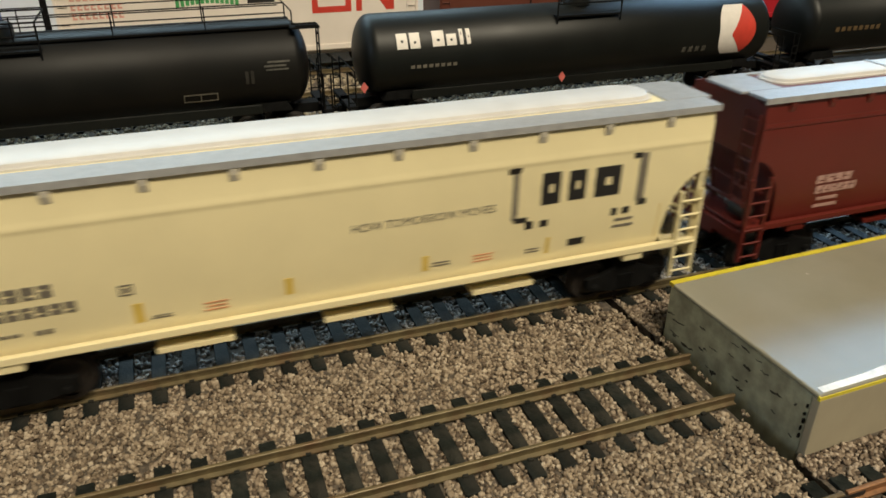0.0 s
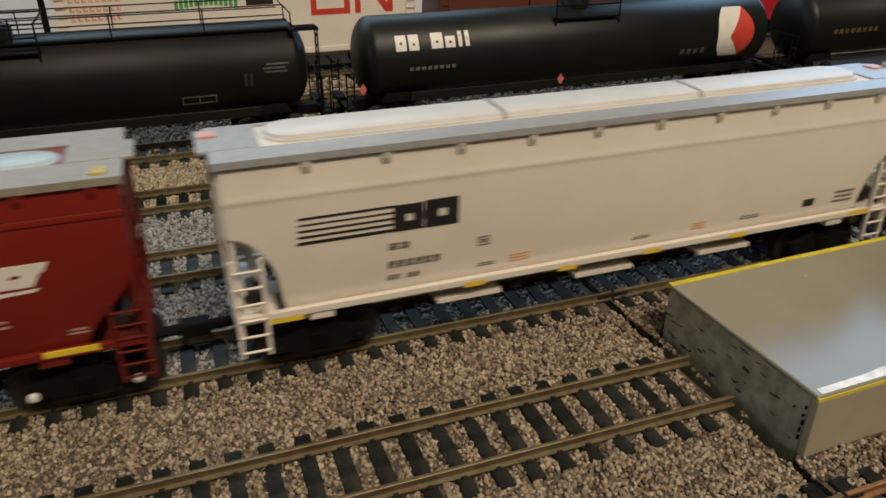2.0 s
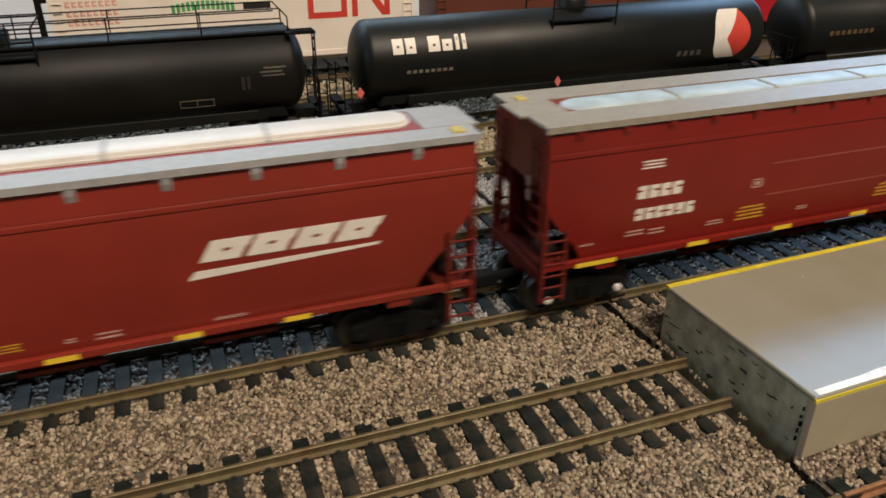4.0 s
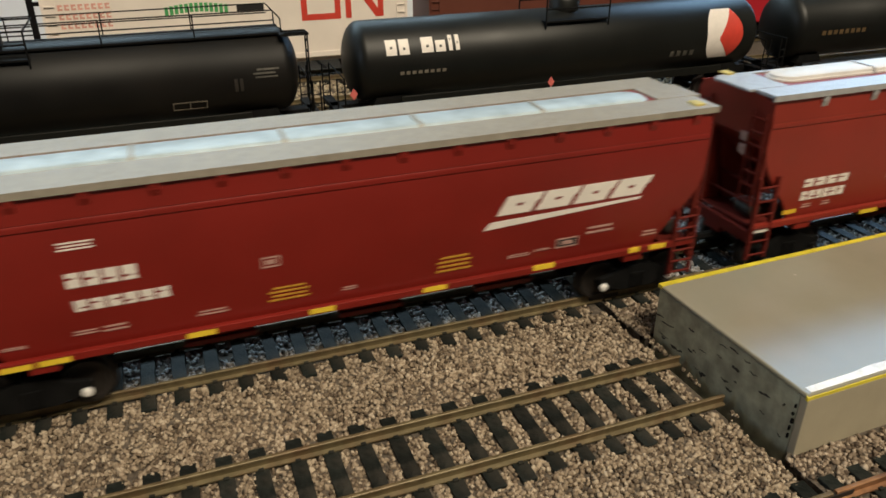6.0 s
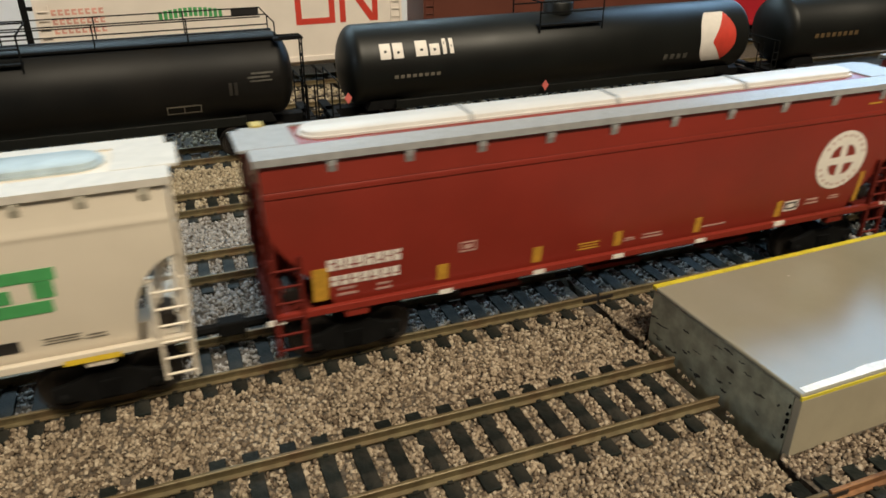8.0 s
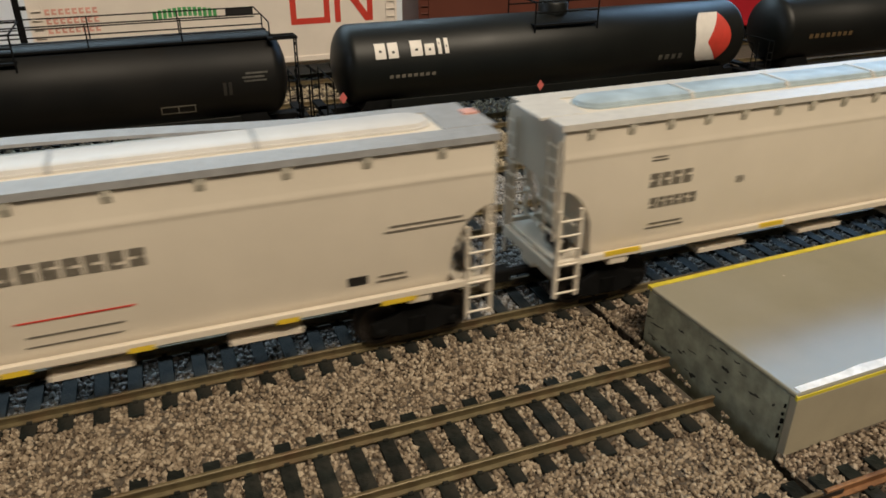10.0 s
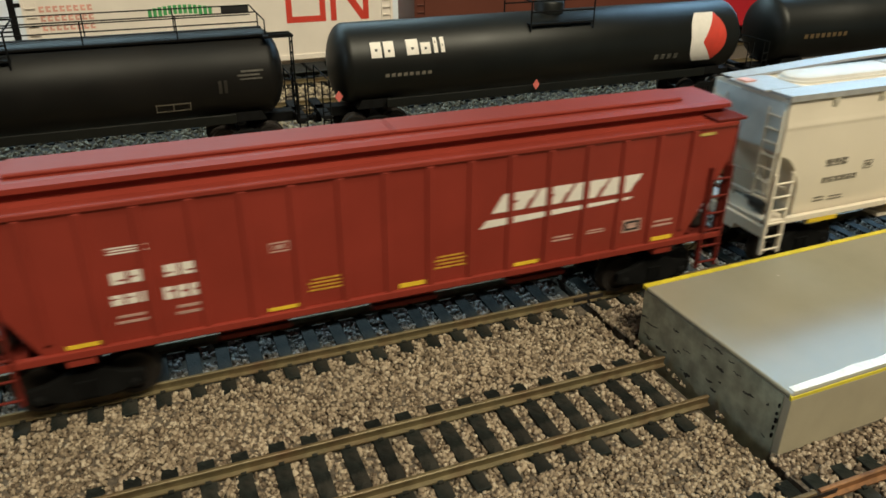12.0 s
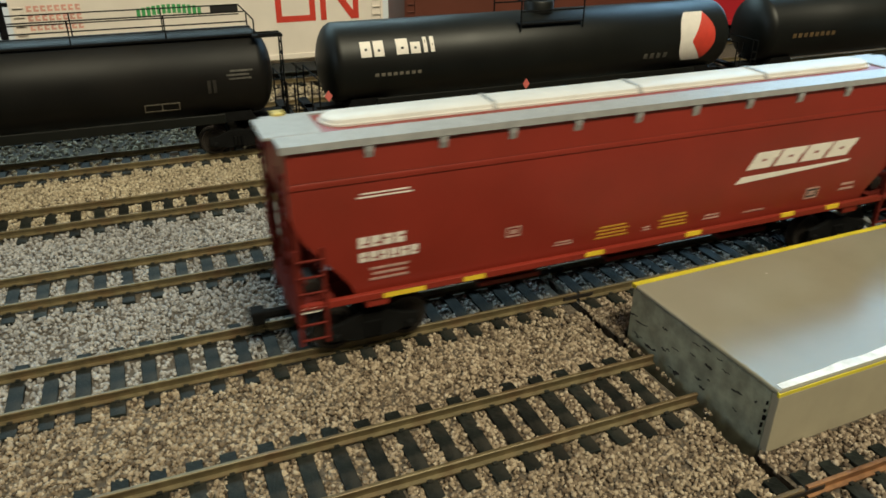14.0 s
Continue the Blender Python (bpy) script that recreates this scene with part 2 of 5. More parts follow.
TIES = {"near": (0.0076, 0.0030), "platform": (0.00755, 0.0576), "train": (0.00779, -0.0411), "second": (0.0081, 0.0023), "third": (0.0082, 0.0022), "tank": (0.0082, -0.02), "sixth": (0.0082, 0.0), "boxcar": (0.0082, 0.0)}
LAID = [(TRACKS[k], *TIES[k]) for k in TRACKS]
KEEP = lambda x, y: clear_of(x, y, LAID, 0)
stones("ballast_west", "loose tan and pinkish model railway ballast stones", STONES_TAN, -0.17, 0.113, 0.045, 0.163, 74000, 0.00108, 1, lambda x, y: KEEP(x, y) & (x < 0.113) & (x > -0.05 - (y - 0.045) * 0.9))
stones("ballast_east", "loose brown ballast stones beside the loading platform", STONES_DARK, 0.109, 0.21, 0.045, 0.163, 25700, 0.00110, 2, lambda x, y: KEEP(x, y) & (x > np.vectorize(seam_x)(y)) & ((y < 0.0912) | (y > 0.1452)))
stones("ballast_middle", "pale grey ballast stones between the rear tracks", STONES_GREY, -0.18, 0.25, 0.163, 0.2735, 58500, 0.00112, 3, KEEP)
stones("ballast_rear", "pale tan ballast stones along the rear tracks", STONES_SAND, -0.24, 0.24, 0.2735, 0.335, 40000, 0.00115, 4, KEEP)
stones("ballast_far", "pale ballast stones behind the parked tank cars", STONES_SAND, -0.24, 0.3, 0.335, 0.45, 12000, 0.0018, 5, KEEP)


def rail_mesh(name, x0, x1, material):
    pts = [(-0.0011, 0.0), (0.0011, 0.0), (0.0011, 0.0003), (0.0002, 0.0006), (0.0002, 0.0017), (0.00048, 0.0019), (0.00048, 0.0024), (0.0003, 0.00252), (-0.0003, 0.00252), (-0.00048, 0.0024), (-0.00048, 0.0019), (-0.0002, 0.0017), (-0.0002, 0.0006), (-0.0011, 0.0003)]
    bm = bmesh.new()
    prism(bm, pts, x0, x1, "x")
    return bm


def tie_mesh():
    me = bpy.data.meshes.new("tie")
    bm = bmesh.new()
    box(bm, -0.0018, 0.0018, -0.0150, 0.0150, -0.001, 0.0010, 0.00018)
    for s in (-1, 1):
        for e in (-1, 1):
            c = s * GAUGE / 2 + e * 0.00135
            box(bm, -0.0006, 0.0006, c - 0.0004, c + 0.0004, 0.0009, 0.0015)
    bmesh.ops.recalc_face_normals(bm, faces=bm.faces)
    bm.to_mesh(me)
    bm.free()
    me.materials.append(TIE)
    return me


TIE_MESH = tie_mesh()


def track(key, x0, x1, joint, rail_mats, tie_range, label):
    y = TRACKS[key]
    pitch, phase = TIES[key]
    tr = thing("railway_track", label, "railway track", "tracks on the bench", pose(0, y, 0))
    for s in (-1, 1):
        cuts = [x0, joint - 0.0006, joint + 0.0004, x1] if joint and x0 < joint < x1 else [x0, x1]
        for a, b, m in zip(cuts[::2], cuts[1::2], rail_mats):
            bm = rail_mesh("rail", a, b, m)
            r = part("rail", bm, m, tr)
            r.location = (0, s * GAUGE / 2, 0.00098)
        if len(cuts) == 4:
            bm = bmesh.new()
            box(bm, joint - 0.005, joint + 0.005, -0.0006, 0.0006, 0.0006, 0.0019, 0.0001)
            r = part("rail_joiner", bm, WHEEL, tr)
            r.location = (0, s * GAUGE / 2, 0.00098)
    rng = random.Random(key)
    i0, i1 = math.ceil((tie_range[0] - phase) / pitch), math.floor((tie_range[1] - phase) / pitch)
    for i in range(i0, i1 + 1):
        x = phase + i * pitch
        if abs(x - seam_x(y)) < 0.0026:
            continue
        t = new("tie", TIE_MESH)
        t.parent = tr
        t.matrix_basis = pose(x + rng.uniform(-1, 1) * 0.0003, rng.uniform(-1, 1) * 0.0003, 0, 0, 0, rng.uniform(-1, 1) * 1.2)
    return tr


track("near", -0.3, 0.9, seam_x(0.0787), (RAIL, RAIL_RUST), (0.0, 0.3), "track with rusty rails and brown ballast at the bench edge")
track("platform", -0.5, 0.1125, None, (RAIL,), (-0.2, 0.113), "brass-railed dead-end siding with black ties stopping at the platform")
track("train", -2.35, 2.6, 0.1112, (RAIL, RAIL), (-0.22, 0.55), "brass-railed main track with black ties under the train")
track("second", -2.35, 2.6, None, (RAIL,), (-0.22, 0.34), "brass-railed track with black ties in pale ballast")
track("third", -2.35, 2.6, None, (RAIL,), (-0.26, 0.30), "brass-railed track with dark ties in tan ballast")
track("tank", -2.35, 2.6, None, (RAIL,), (-0.30, 0.30), "brass-railed track with dark ties under parked tank cars")
track("sixth", -2.35, 2.6, None, (RAIL,), (-0.1, 0.30), "empty brass-railed track behind the tank cars")
track("boxcar", -2.35, 2.6, None, (RAIL,), (-0.1, 0.30), "brass-railed rear track under parked boxcars")


# ---- loading platform ----
def platform():
    p = thing("loading_platform", "grey-topped wooden loading platform with yellow edge lines", "platform", m=pose(0.1161, 0.0926, 0, 0, 0, 1.5))
    ln, wd, h = 0.60, 0.0507, 0.0166
    bm = bmesh.new()
    box(bm, 0.0, ln, 0.0012, wd, -0.0060, h - 0.0014, 0.0003)
    part("core", bm, PLAT_END, p, "rough grey-green plywood core with scuffed end")
    bm = bmesh.new()
    box(bm, -0.0003, ln, -0.0007, wd + 0.0003, h - 0.0012, h, 0.0005)
    part("top_board", bm, PLAT_TOP, p, "glossy grey painted top board")
    bm = bmesh.new()
    box(bm, -0.0001, ln, -0.0009, 0.0011, -0.0030, h - 0.0013, 0.0002)
    part("front_panel", bm, PLAT_SIDE, p, "tan painted front panel")
    for y0, y1, a, n in ((-0.00085, -0.0002, 0.0, 60), (wd - 0.0012, wd + 0.0005, 0.0, 60)):
        bm = bmesh.new()
        rng = random.Random(int(y0 * 1e5))
        rows = []
        for i in range(n + 1):
            x = -0.0003 + (ln + 0.0003) * i / n
            e = rng.uniform(-1, 1) * 0.00015
            a0, a1 = (y0, y1 + e) if y0 < 0.01 else (y0 + e, y1)
            lo, hi = (h - 0.0014 + e, h - 0.00018) if y0 < 0.01 else (h - 0.0009, h + 0.00012)
            rows.append([bm.verts.new((x, a0, lo)), bm.verts.new((x, a0, hi - (0.0004 if y0 < 0.01 else 0))), bm.verts.new((x, a1, hi)), bm.verts.new((x, a1, lo))])
        for r0, r1 in zip(rows, rows[1:]):
            for k in range(4):
                j = (k + 1) % 4
                bm.faces.new((r0[k], r0[j], r1[j], r1[k]))
        bm.faces.new(rows[0])
        bm.faces.new(rows[-1][::-1])
        part("edge_line", bm, YELLOW, p, "bright yellow painted safety line")
    # uneven pale strip inside the near yellow line, wider past the corner
    bm = bmesh.new()
    rng = random.Random(9)
    rows = []
    for i in range(91):
        x = 0.0012 + (ln - 0.0012) * i / 90
        wv = 0.0016 + 0.0016 * min(1, i / 8) + rng.uniform(-1, 1) * 0.0003
        rows.append([bm.verts.new((x, -0.0001, h + 0.00003)), bm.verts.new((x, -0.0001, h + 0.0001)), bm.verts.new((x, 0.0001 + max(0.0002, wv), h + 0.0001)), bm.verts.new((x, 0.0001 + max(0.0002, wv), h + 0.00003))])
    for r0, r1 in zip(rows, rows[1:]):
        for k in range(4):
            j = (k + 1) % 4
            bm.faces.new((r0[k], r0[j], r1[j], r1[k]))
    bm.faces.new(rows[0])
    bm.faces.new(rows[-1][::-1])
    part("worn_edge", bm, PALE_EDGE, p, "pale strip beside the yellow line")
    # splintered corner and dark gouges on the plywood end
    rng = random.Random(5)
    for k in range(5):
        z = 0.0032 + k * 0.0021
        bm = bmesh.new()
        box(bm, -0.0005, 0.0003, 0.0013 + rng.uniform(0, 0.0004), 0.0017 + rng.uniform(0, 0.0004), z, z + rng.uniform(0.0006, 0.0013), 0.0001)
        part("splinter", bm, BLACK, p, "dark splinter at the corner")
    for k in range(26):
        y, z = rng.uniform(0.003, 0.048), rng.uniform(0.001, 0.0140)
        dy, dz = rng.uniform(0.0008, 0.0040) * (1.6 if k % 5 == 0 else 0.8), rng.uniform(-0.0007, 0.0004)
        th = rng.uniform(0.00012, 0.00035) * (2.2 if k % 9 == 0 else 1)
        top, low = [], []
        for n in range(6):
            f = n / 5
            c = z + dz * f + rng.uniform(-1, 1) * 0.0002
            t = th * math.sin(math.pi * (0.12 + 0.76 * f)) * rng.uniform(0.6, 1.3)
            top.append((y + dy * f, c + t))
            low.append((y + dy * f, c - t))
        bm = bmesh.new()
        prism(bm, low + top[::-1], -0.00006, 0.0003, "x")
        part("gouge", bm, GOUGE, p, "dark gouge in the plywood")


platform()


# ---- covered hopper cars of the moving train ----
RED = shader("oxide_red_paint", (0.190, 0.0135, 0.009), 0.36, var=0.07, scale=60, bump=0.04, bscale=700, dirt=(0.130, 0.015, 0.010), dirt_amount=0.6, dirt_scale=18, spec=0.38)
RED_B = shader("bright_oxide_paint", (0.228, 0.0245, 0.0150), 0.36, var=0.07, scale=60, bump=0.04, bscale=700, dirt=(0.155, 0.0245, 0.0135), dirt_amount=0.6, dirt_scale=18, spec=0.42)
LADDER_RED = shader("dull_red_plastic", (0.12, 0.016, 0.011), 0.75, var=0.1, scale=200, spec=0.12)
RED_DULL = shader("dull_brownish_red_paint", (0.235, 0.031, 0.020), 0.48, var=0.10, scale=60, bump=0.06, bscale=700, dirt=(0.19, 0.028, 0.018), dirt_amount=0.6, dirt_scale=18, spec=0.25)
MAROON = shader("dark_maroon_paint", (0.115, 0.016, 0.011), 0.36, var=0.08, scale=60, bump=0.04, bscale=700)
CREAM = shader("cream_paint", (0.80, 0.70, 0.42), 0.45, var=0.04, scale=60, bump=0.04, bscale=700, dirt=(0.72, 0.62, 0.36), dirt_amount=0.5, dirt_scale=16)
PALE = shader("pale_grey_paint", (0.73, 0.655, 0.57), 0.45, var=0.04, scale=60, bump=0.04, bscale=700, dirt=(0.61, 0.55, 0.47), dirt_amount=0.5, dirt_scale=16)
IVORY = shader("ivory_white_paint", (0.72, 0.64, 0.525), 0.45, var=0.04, scale=60, bump=0.04, bscale=700, dirt=(0.6, 0.53, 0.43), dirt_amount=0.5, dirt_scale=16)
WALK_GREY = shader("grey_walkway", (0.33, 0.33, 0.33), 0.36, metal=0.0, var=0.12, scale=400, bump=0.3, bscale=2200)
WALK_WHITE = shader("off_white_walkway", (0.6, 0.56, 0.5), 0.45, var=0.08, scale=300)
WALK_TAN = shader("weathered_tan_walkway", (0.28, 0.252, 0.205), 0.45, metal=0.0, var=0.12, scale=400, bump=0.3, bscale=2200)
HATCH_WHITE = shader("white_hatch_plastic", (0.62, 0.60, 0.57), 0.45, var=0.06, scale=120)
HATCH_BLUE = shader("bluish_hatch_plastic", (0.37, 0.45, 0.49), 0.48, var=0.2, scale=160, bump=0.3, bscale=300)
BRACKET_GREY = shader("weathered_bracket_grey", (0.52, 0.48, 0.39), 0.6, var=0.15)
# the bluish tint puts the cool light on the pale car ends into the colour
COOL_LIT_END = shader("bluish_white_end_panel", (0.62, 0.66, 0.66), 0.5, var=0.08)
INK = shader("black_lettering", (0.015, 0.014, 0.014), 0.5, var=0.1)
INK_GREY = shader("faded_grey_lettering", (0.16, 0.14, 0.11), 0.6, var=0.2, scale=900)
PAINT_WHITE = shader("white_lettering", (0.75, 0.70, 0.64), 0.45, var=0.05, scale=300)
PAINT_PINK = shader("worn_white_lettering", (0.45, 0.28, 0.24), 0.5, var=0.25, scale=900)
PAINT_YELLOW = shader("yellow_reflector", (0.75, 0.52, 0.04), 0.4, var=0.06)
PAINT_AMBER = shader("amber_lettering", (0.50, 0.27, 0.03), 0.5, var=0.2, scale=800)
PAINT_ORANGE = shader("faded_orange_mark", (0.62, 0.30, 0.15), 0.5, var=0.15, scale=500)
PAINT_STEP = shader("worn_yellow_pad", (0.48, 0.38, 0.10), 0.6, var=0.3, scale=500)
PAINT_FAINT = shader("faint_panel_line", (0.27, 0.06, 0.045), 0.5)
PAINT_RED = shader("red_lettering", (0.58, 0.05, 0.03), 0.5, var=0.1)
PAINT_FADED = shader("faded_red_lettering", (0.70, 0.36, 0.29), 0.5, var=0.2)
PAINT_DIM = shader("dim_amber_lettering", (0.11, 0.07, 0.03), 0.5, var=0.2)
PAINT_STAIN = shader("brownish_tank_stain", (0.024, 0.020, 0.015), 0.6, var=0.4, scale=500)
PAINT_SMUDGE = shader("smudged_grey_lettering", (0.075, 0.070, 0.058), 0.6, var=0.4, scale=700)
PAINT_GREEN = shader("green_lettering", (0.07, 0.34, 0.11), 0.45, var=0.1)

HALF = 0.0160
BELLY = 0.0021
SPEED = 0.1448


def ladder(bm, x, y, z0, z1, w, rungs, r=0.00028):
    for s in (-1, 1):
        box(bm, x + s * w / 2 - r * 1.3, x + s * w / 2 + r * 1.3, y - r, y + r * 2.5, z0, z1)
    for i in range(rungs):
        z = z0 + (i + 0.35) * (z1 - z0) / rungs
        rod(bm, (x - w / 2, y - r, z), (x + w / 2, y - r, z), r * 0.95, 6)


def bogie(parent, x, axle=0.0100):
    bm = bmesh.new()
    for s in (-1, 1):
        y = s * 0.0122
        prism(bm, [(-0.0125, 0.0078), (-0.0085, 0.0084), (-0.004, 0.0104), (0.004, 0.0104), (0.0085, 0.0084), (0.0125, 0.0078), (0.0125, 0.0046), (0.0090, 0.0042), (0.0045, 0.0030), (-0.0045, 0.0030), (-0.0090, 0.0042), (-0.0125, 0.0046)], y - 0.0008, y + 0.0008)
        for k in (-0.0016, 0, 0.0016):
            rod(bm, (k, y - s * -0.001, 0.0040), (k, y - s * -0.001, 0.0082), 0.0007, 8)
    box(bm, -0.0030, 0.0030, -0.0122, 0.0122, 0.0060, 0.0100, 0.0004)
    b = part("bogie", bm, BLACK, parent)
    b.location = (x, 0, 0)
    for dx in (-axle, axle):
        bm = bmesh.new()
        rod(bm, (0, -0.0118, 0), (0, 0.0118, 0), 0.0009, 10)
        for s in (-1, 1):
            prof = [(-0.0009, 0.0028), (-0.0009, 0.0044), (-0.0014, 0.0046), (-0.0014, 0.0057), (0.0008, 0.0058), (0.0010, 0.0066), (0.0014, 0.0066), (0.0014, 0.0030)]
            lathe(bm, [(-s * a, r) for a, r in prof], 24, "y", (0, s * 0.0086, 0))
        w = part("wheelset", bm, WHEEL, b)
        w.location = (dx, 0, 0.0057)
        WHEELS.append(w)
        for s in (-1, 1):
            bm = bmesh.new()
            lathe(bm, [(0, 0.0012), (s * 0.0006, 0.0012), (s * 0.0009, 0.0007)], 12, "y", (dx, s * 0.0130, 0.0052))
            part("bearing_cap", bm, BRIGHT if BRIGHT_CAPS[0] else BLACK, b, "bright metal bearing cap" if BRIGHT_CAPS[0] else "")
    return b


WHEELS = []
BRIGHT_CAPS = [False]


def loft_body(bm, sections):
    rings = [[bm.verts.new(p) for p in s] for s in sections]
    n = len(rings[0])
    for a, b in zip(rings, rings[1:]):
        for k in range(n):
            j = (k + 1) % n
            bm.faces.new((a[k], a[j], b[j], b[k]))
    bm.faces.new(rings[0])
    bm.faces.new(rings[-1][::-1])


def hopper_car(x0, x1, eave, label, paint, walk_mat, hatch_mat, cut, brackets=10, ribbed=False, ladder_mat=None, end_mat=None, bays=3, bright=False, straps=3, sill_low=0.0168, bracket_mat=None, far_bow=False, round_roof=False):
    car = thing("hopper_car", label, "hopper car", "cars of the moving train", pose((x0 + x1) / 2, TRACKS["train"] - 0.0008, RAILTOP))
    car["ribbed"] = ribbed
    rail_mat = ladder_mat or (LADDER_RED if paint in (RED, RED_B, RED_DULL) else paint)
    length = x1 - x0
    BRIGHT_CAPS[0] = bright
    half = length / 2
    sill = sill_low
    roof = eave + 0.0012 if not ribbed else 0.0575
    zc = 0.0425 if ribbed else 0.0415 if paint is RED_B else 0.0375 if cut == "straight" else 0.0385
    run = 0.0135 if ribbed else 0.0150 if paint is RED_B else 0.0128 if cut == "straight" else 0.0118
    deep = cut == "straight" and not ribbed
    stations = []
    steps = 1 if cut == "straight" else 8
    for i in range(steps + 1):
        a = i / steps
        z = zc + (sill - zc) * a if cut == "straight" else sill + (zc - sill) * math.sqrt(max(0.0, 1 - a * a))
        stations.append((-half + run * a if i else -half + 0.0001, z))
    stations = [(-half, zc)] + [(x, z) for x, z in stations[1:]]
    if deep:
        drop = zc - sill
        stations = [(-half, zc)] + [(-half + run * a, sill + drop * f) for a, f in ((0.05, 0.86), (0.18, 0.71), (0.48, 0.47), (0.74, 0.29), (0.91, 0.14), (1.0, 0.0), (1.9, 0.0))]
    stations = stations + [(-x, z) for x, z in reversed(stations)]
    secs = []
    beaded = ribbed or paint in (RED, RED_B, MAROON)
    w, k = HALF, 0.0480 if beaded else 0.0468
    car["seam"] = k
    band = [(-w + 0.0001, k - 0.0003), (-w - 0.0002, k), (-w - 0.00022, k + 0.0007), (-w - 0.00016, k + 0.0012), (-w - 0.00004, k + 0.0014), (-w - 0.00012, k + 0.0016), (-w + 0.0003, eave - (0.0014 if round_roof else 0.0002))] if beaded else [(-w, k - 0.0004), (-w - 0.00012, k), (-w - 0.00016, k + 0.0005), (-w - 0.0001, k + 0.0010), (-w, k + 0.0016), (-w + 0.0001, k + 0.0022), (-w + 0.0003, eave - (0.0014 if round_roof else 0.0002))]
    for x, z in stations:
        near = [(-w + BELLY * ((k - q) / (k - sill)) ** 2, q) for q in [z + (k - 0.0011 - z) * n / 6 for n in range(7)]] + band if not ribbed else [(-w + 0.0006, z), (-w + 0.0006, k), (-w + 0.0006, eave - 0.0008), (-w + 0.0003, eave)]
        top = [(-0.0085, roof), (0.0085, roof)] if not ribbed else [(-0.0090, 0.0518), (-0.0090, 0.0542), (0.0090, 0.0542), (0.0090, 0.0518)]
        far = [(-y, zz) for y, zz in reversed(near)]
        inner = []
        if deep:
            zin = max(z + 0.00002, zc + 0.002 + (sill - zc - 0.002) * (x + half if x < 0 else half - x) / (run * 1.9))
            inner = [(w - 0.0031, z), (w - 0.0031, zin), (-w + 0.0031, zin), (-w + 0.0031, z)]
        secs.append([(x, y, zz) for y, zz in near + top + far + inner])
    bm = bmesh.new()
    loft_body(bm, secs)
    smooth(part("body", bm, paint, car), 25)
    # added plate: blocks the view through the cut end and lies in shade
    if deep:
        for e in (-1, 1):
            bm = bmesh.new()
            prism(bm, [(e * (half - 0.001), sill - 0.001), (e * (half - run * 1.9), sill - 0.001), (e * (half - run * 1.9), sill + 0.001), (e * (half - 0.001), zc + 0.0015)], 0.0080, 0.0088)
            part("end_web", bm, paint, car)
    # side sills, end frames and draft gear
    for s in (-1, 1):
        bm = bmesh.new()
        box(bm, -half + 0.0005, half - 0.0005, min(s * (w + 0.0004), s * (w - 0.0012)), max(s * (w + 0.0004), s * (w - 0.0012)), sill - 0.0006, sill + 0.0013, 0.0002)
        part("side_sill_or_belly", bm, paint, car)
    for e in (-1, 1):
        bm = bmesh.new()
        xa, xb = sorted((e * (half - 0.021), e * (half + 0.0005)))
        box(bm, xa, xb, -0.0035, 0.0035, sill - 0.0065, sill - 0.0007, 0.0003)
        xa, xb = sorted((e * (half - 0.0012), e * (half + 0.0004)))
        box(bm, xa, xb, -w, w, sill - 0.0045, sill - 0.0008, 0.0002)
        for y in (-1, 1):
            prism(bm, [(e * (half - 0.0006), sill), (e * (half - 0.0018), sill), (e * (half - 0.0012), zc + 0.002), (e * (half - 0.0002), zc + 0.002)], y * (w - 0.0012) - 0.0006, y * (w - 0.0012) + 0.0006)
            prism(bm, [(e * (half - 0.007), sill), (e * (half - 0.0078), sill), (e * (half - 0.0026), zc - 0.001), (e * (half - 0.0016), zc - 0.001)], y * 0.007 - 0.0004, y * 0.007 + 0.0004)
        part("end_frame", bm, rail_mat, car)
        bm = bmesh.new()
        rod(bm, (e * (half - 0.001), 0, sill - 0.0085), (e * (half + 0.0075), 0, sill - 0.0085), 0.0014, 8)
        xa, xb = sorted((e * (half + 0.006), e * (half + 0.0102)))
        box(bm, xa, xb, -0.0022, 0.0022, sill - 0.0105, sill - 0.0065, 0.0006)
        rod(bm, (e * (half + 0.008), 0.001, sill - 0.0105), (e * (half + 0.006), 0.0025, sill - 0.0150), 0.0003, 5)
        part("coupler", bm, BLACK, car, "black knuckle coupler")
        for s in (-1, 1):
            bm = bmesh.new()
            hgt = 0.0385 if ribbed else 0.0275 if bright else 0.033
            lx, ly, lz, lr = e * (half - 0.0035), s * (w + 0.0001) - (0.0004 if s > 0 else 0), sill - 0.0100, 0.00036
            for side in (-1, 1):
                xs = lx + side * 0.0033
                box(bm, xs - lr * 1.3, xs + lr * 1.3, ly - lr, ly + lr * 2.5, lz, hgt)
            rails = part("side_ladder", bm, rail_mat, car)
            bm = bmesh.new()
            rod(bm, (-0.0033, 0, 0), (0.0033, 0, 0), lr * 0.95, 6)
            rung = part("rung", bm, rail_mat, rails)
            rung.location = (lx, ly - lr, lz + 0.35 * (hgt - lz) / 6)
            for i in range(1, 6):
                twin(rung, pose(lx, ly - lr, lz + (i + 0.35) * (hgt - lz) / 6), rails)
        for s in (-1, 1):
            bm = bmesh.new()
            rod(bm, (e * (half + 0.0008), s * 0.009, 0.024), (e * (half + 0.0008), s * 0.009, 0.052), 0.0003, 5)
            rod(bm, (e * (half + 0.0008), s * 0.0148, 0.024), (e * (half + 0.0008), s * 0.0148, 0.052), 0.0003, 5)
            for i in range(7):
                z = 0.026 + i * 0.004
                rod(bm, (e * (half + 0.0008), s * 0.009, z), (e * (half + 0.0008), s * 0.0148, z), 0.0003, 5)
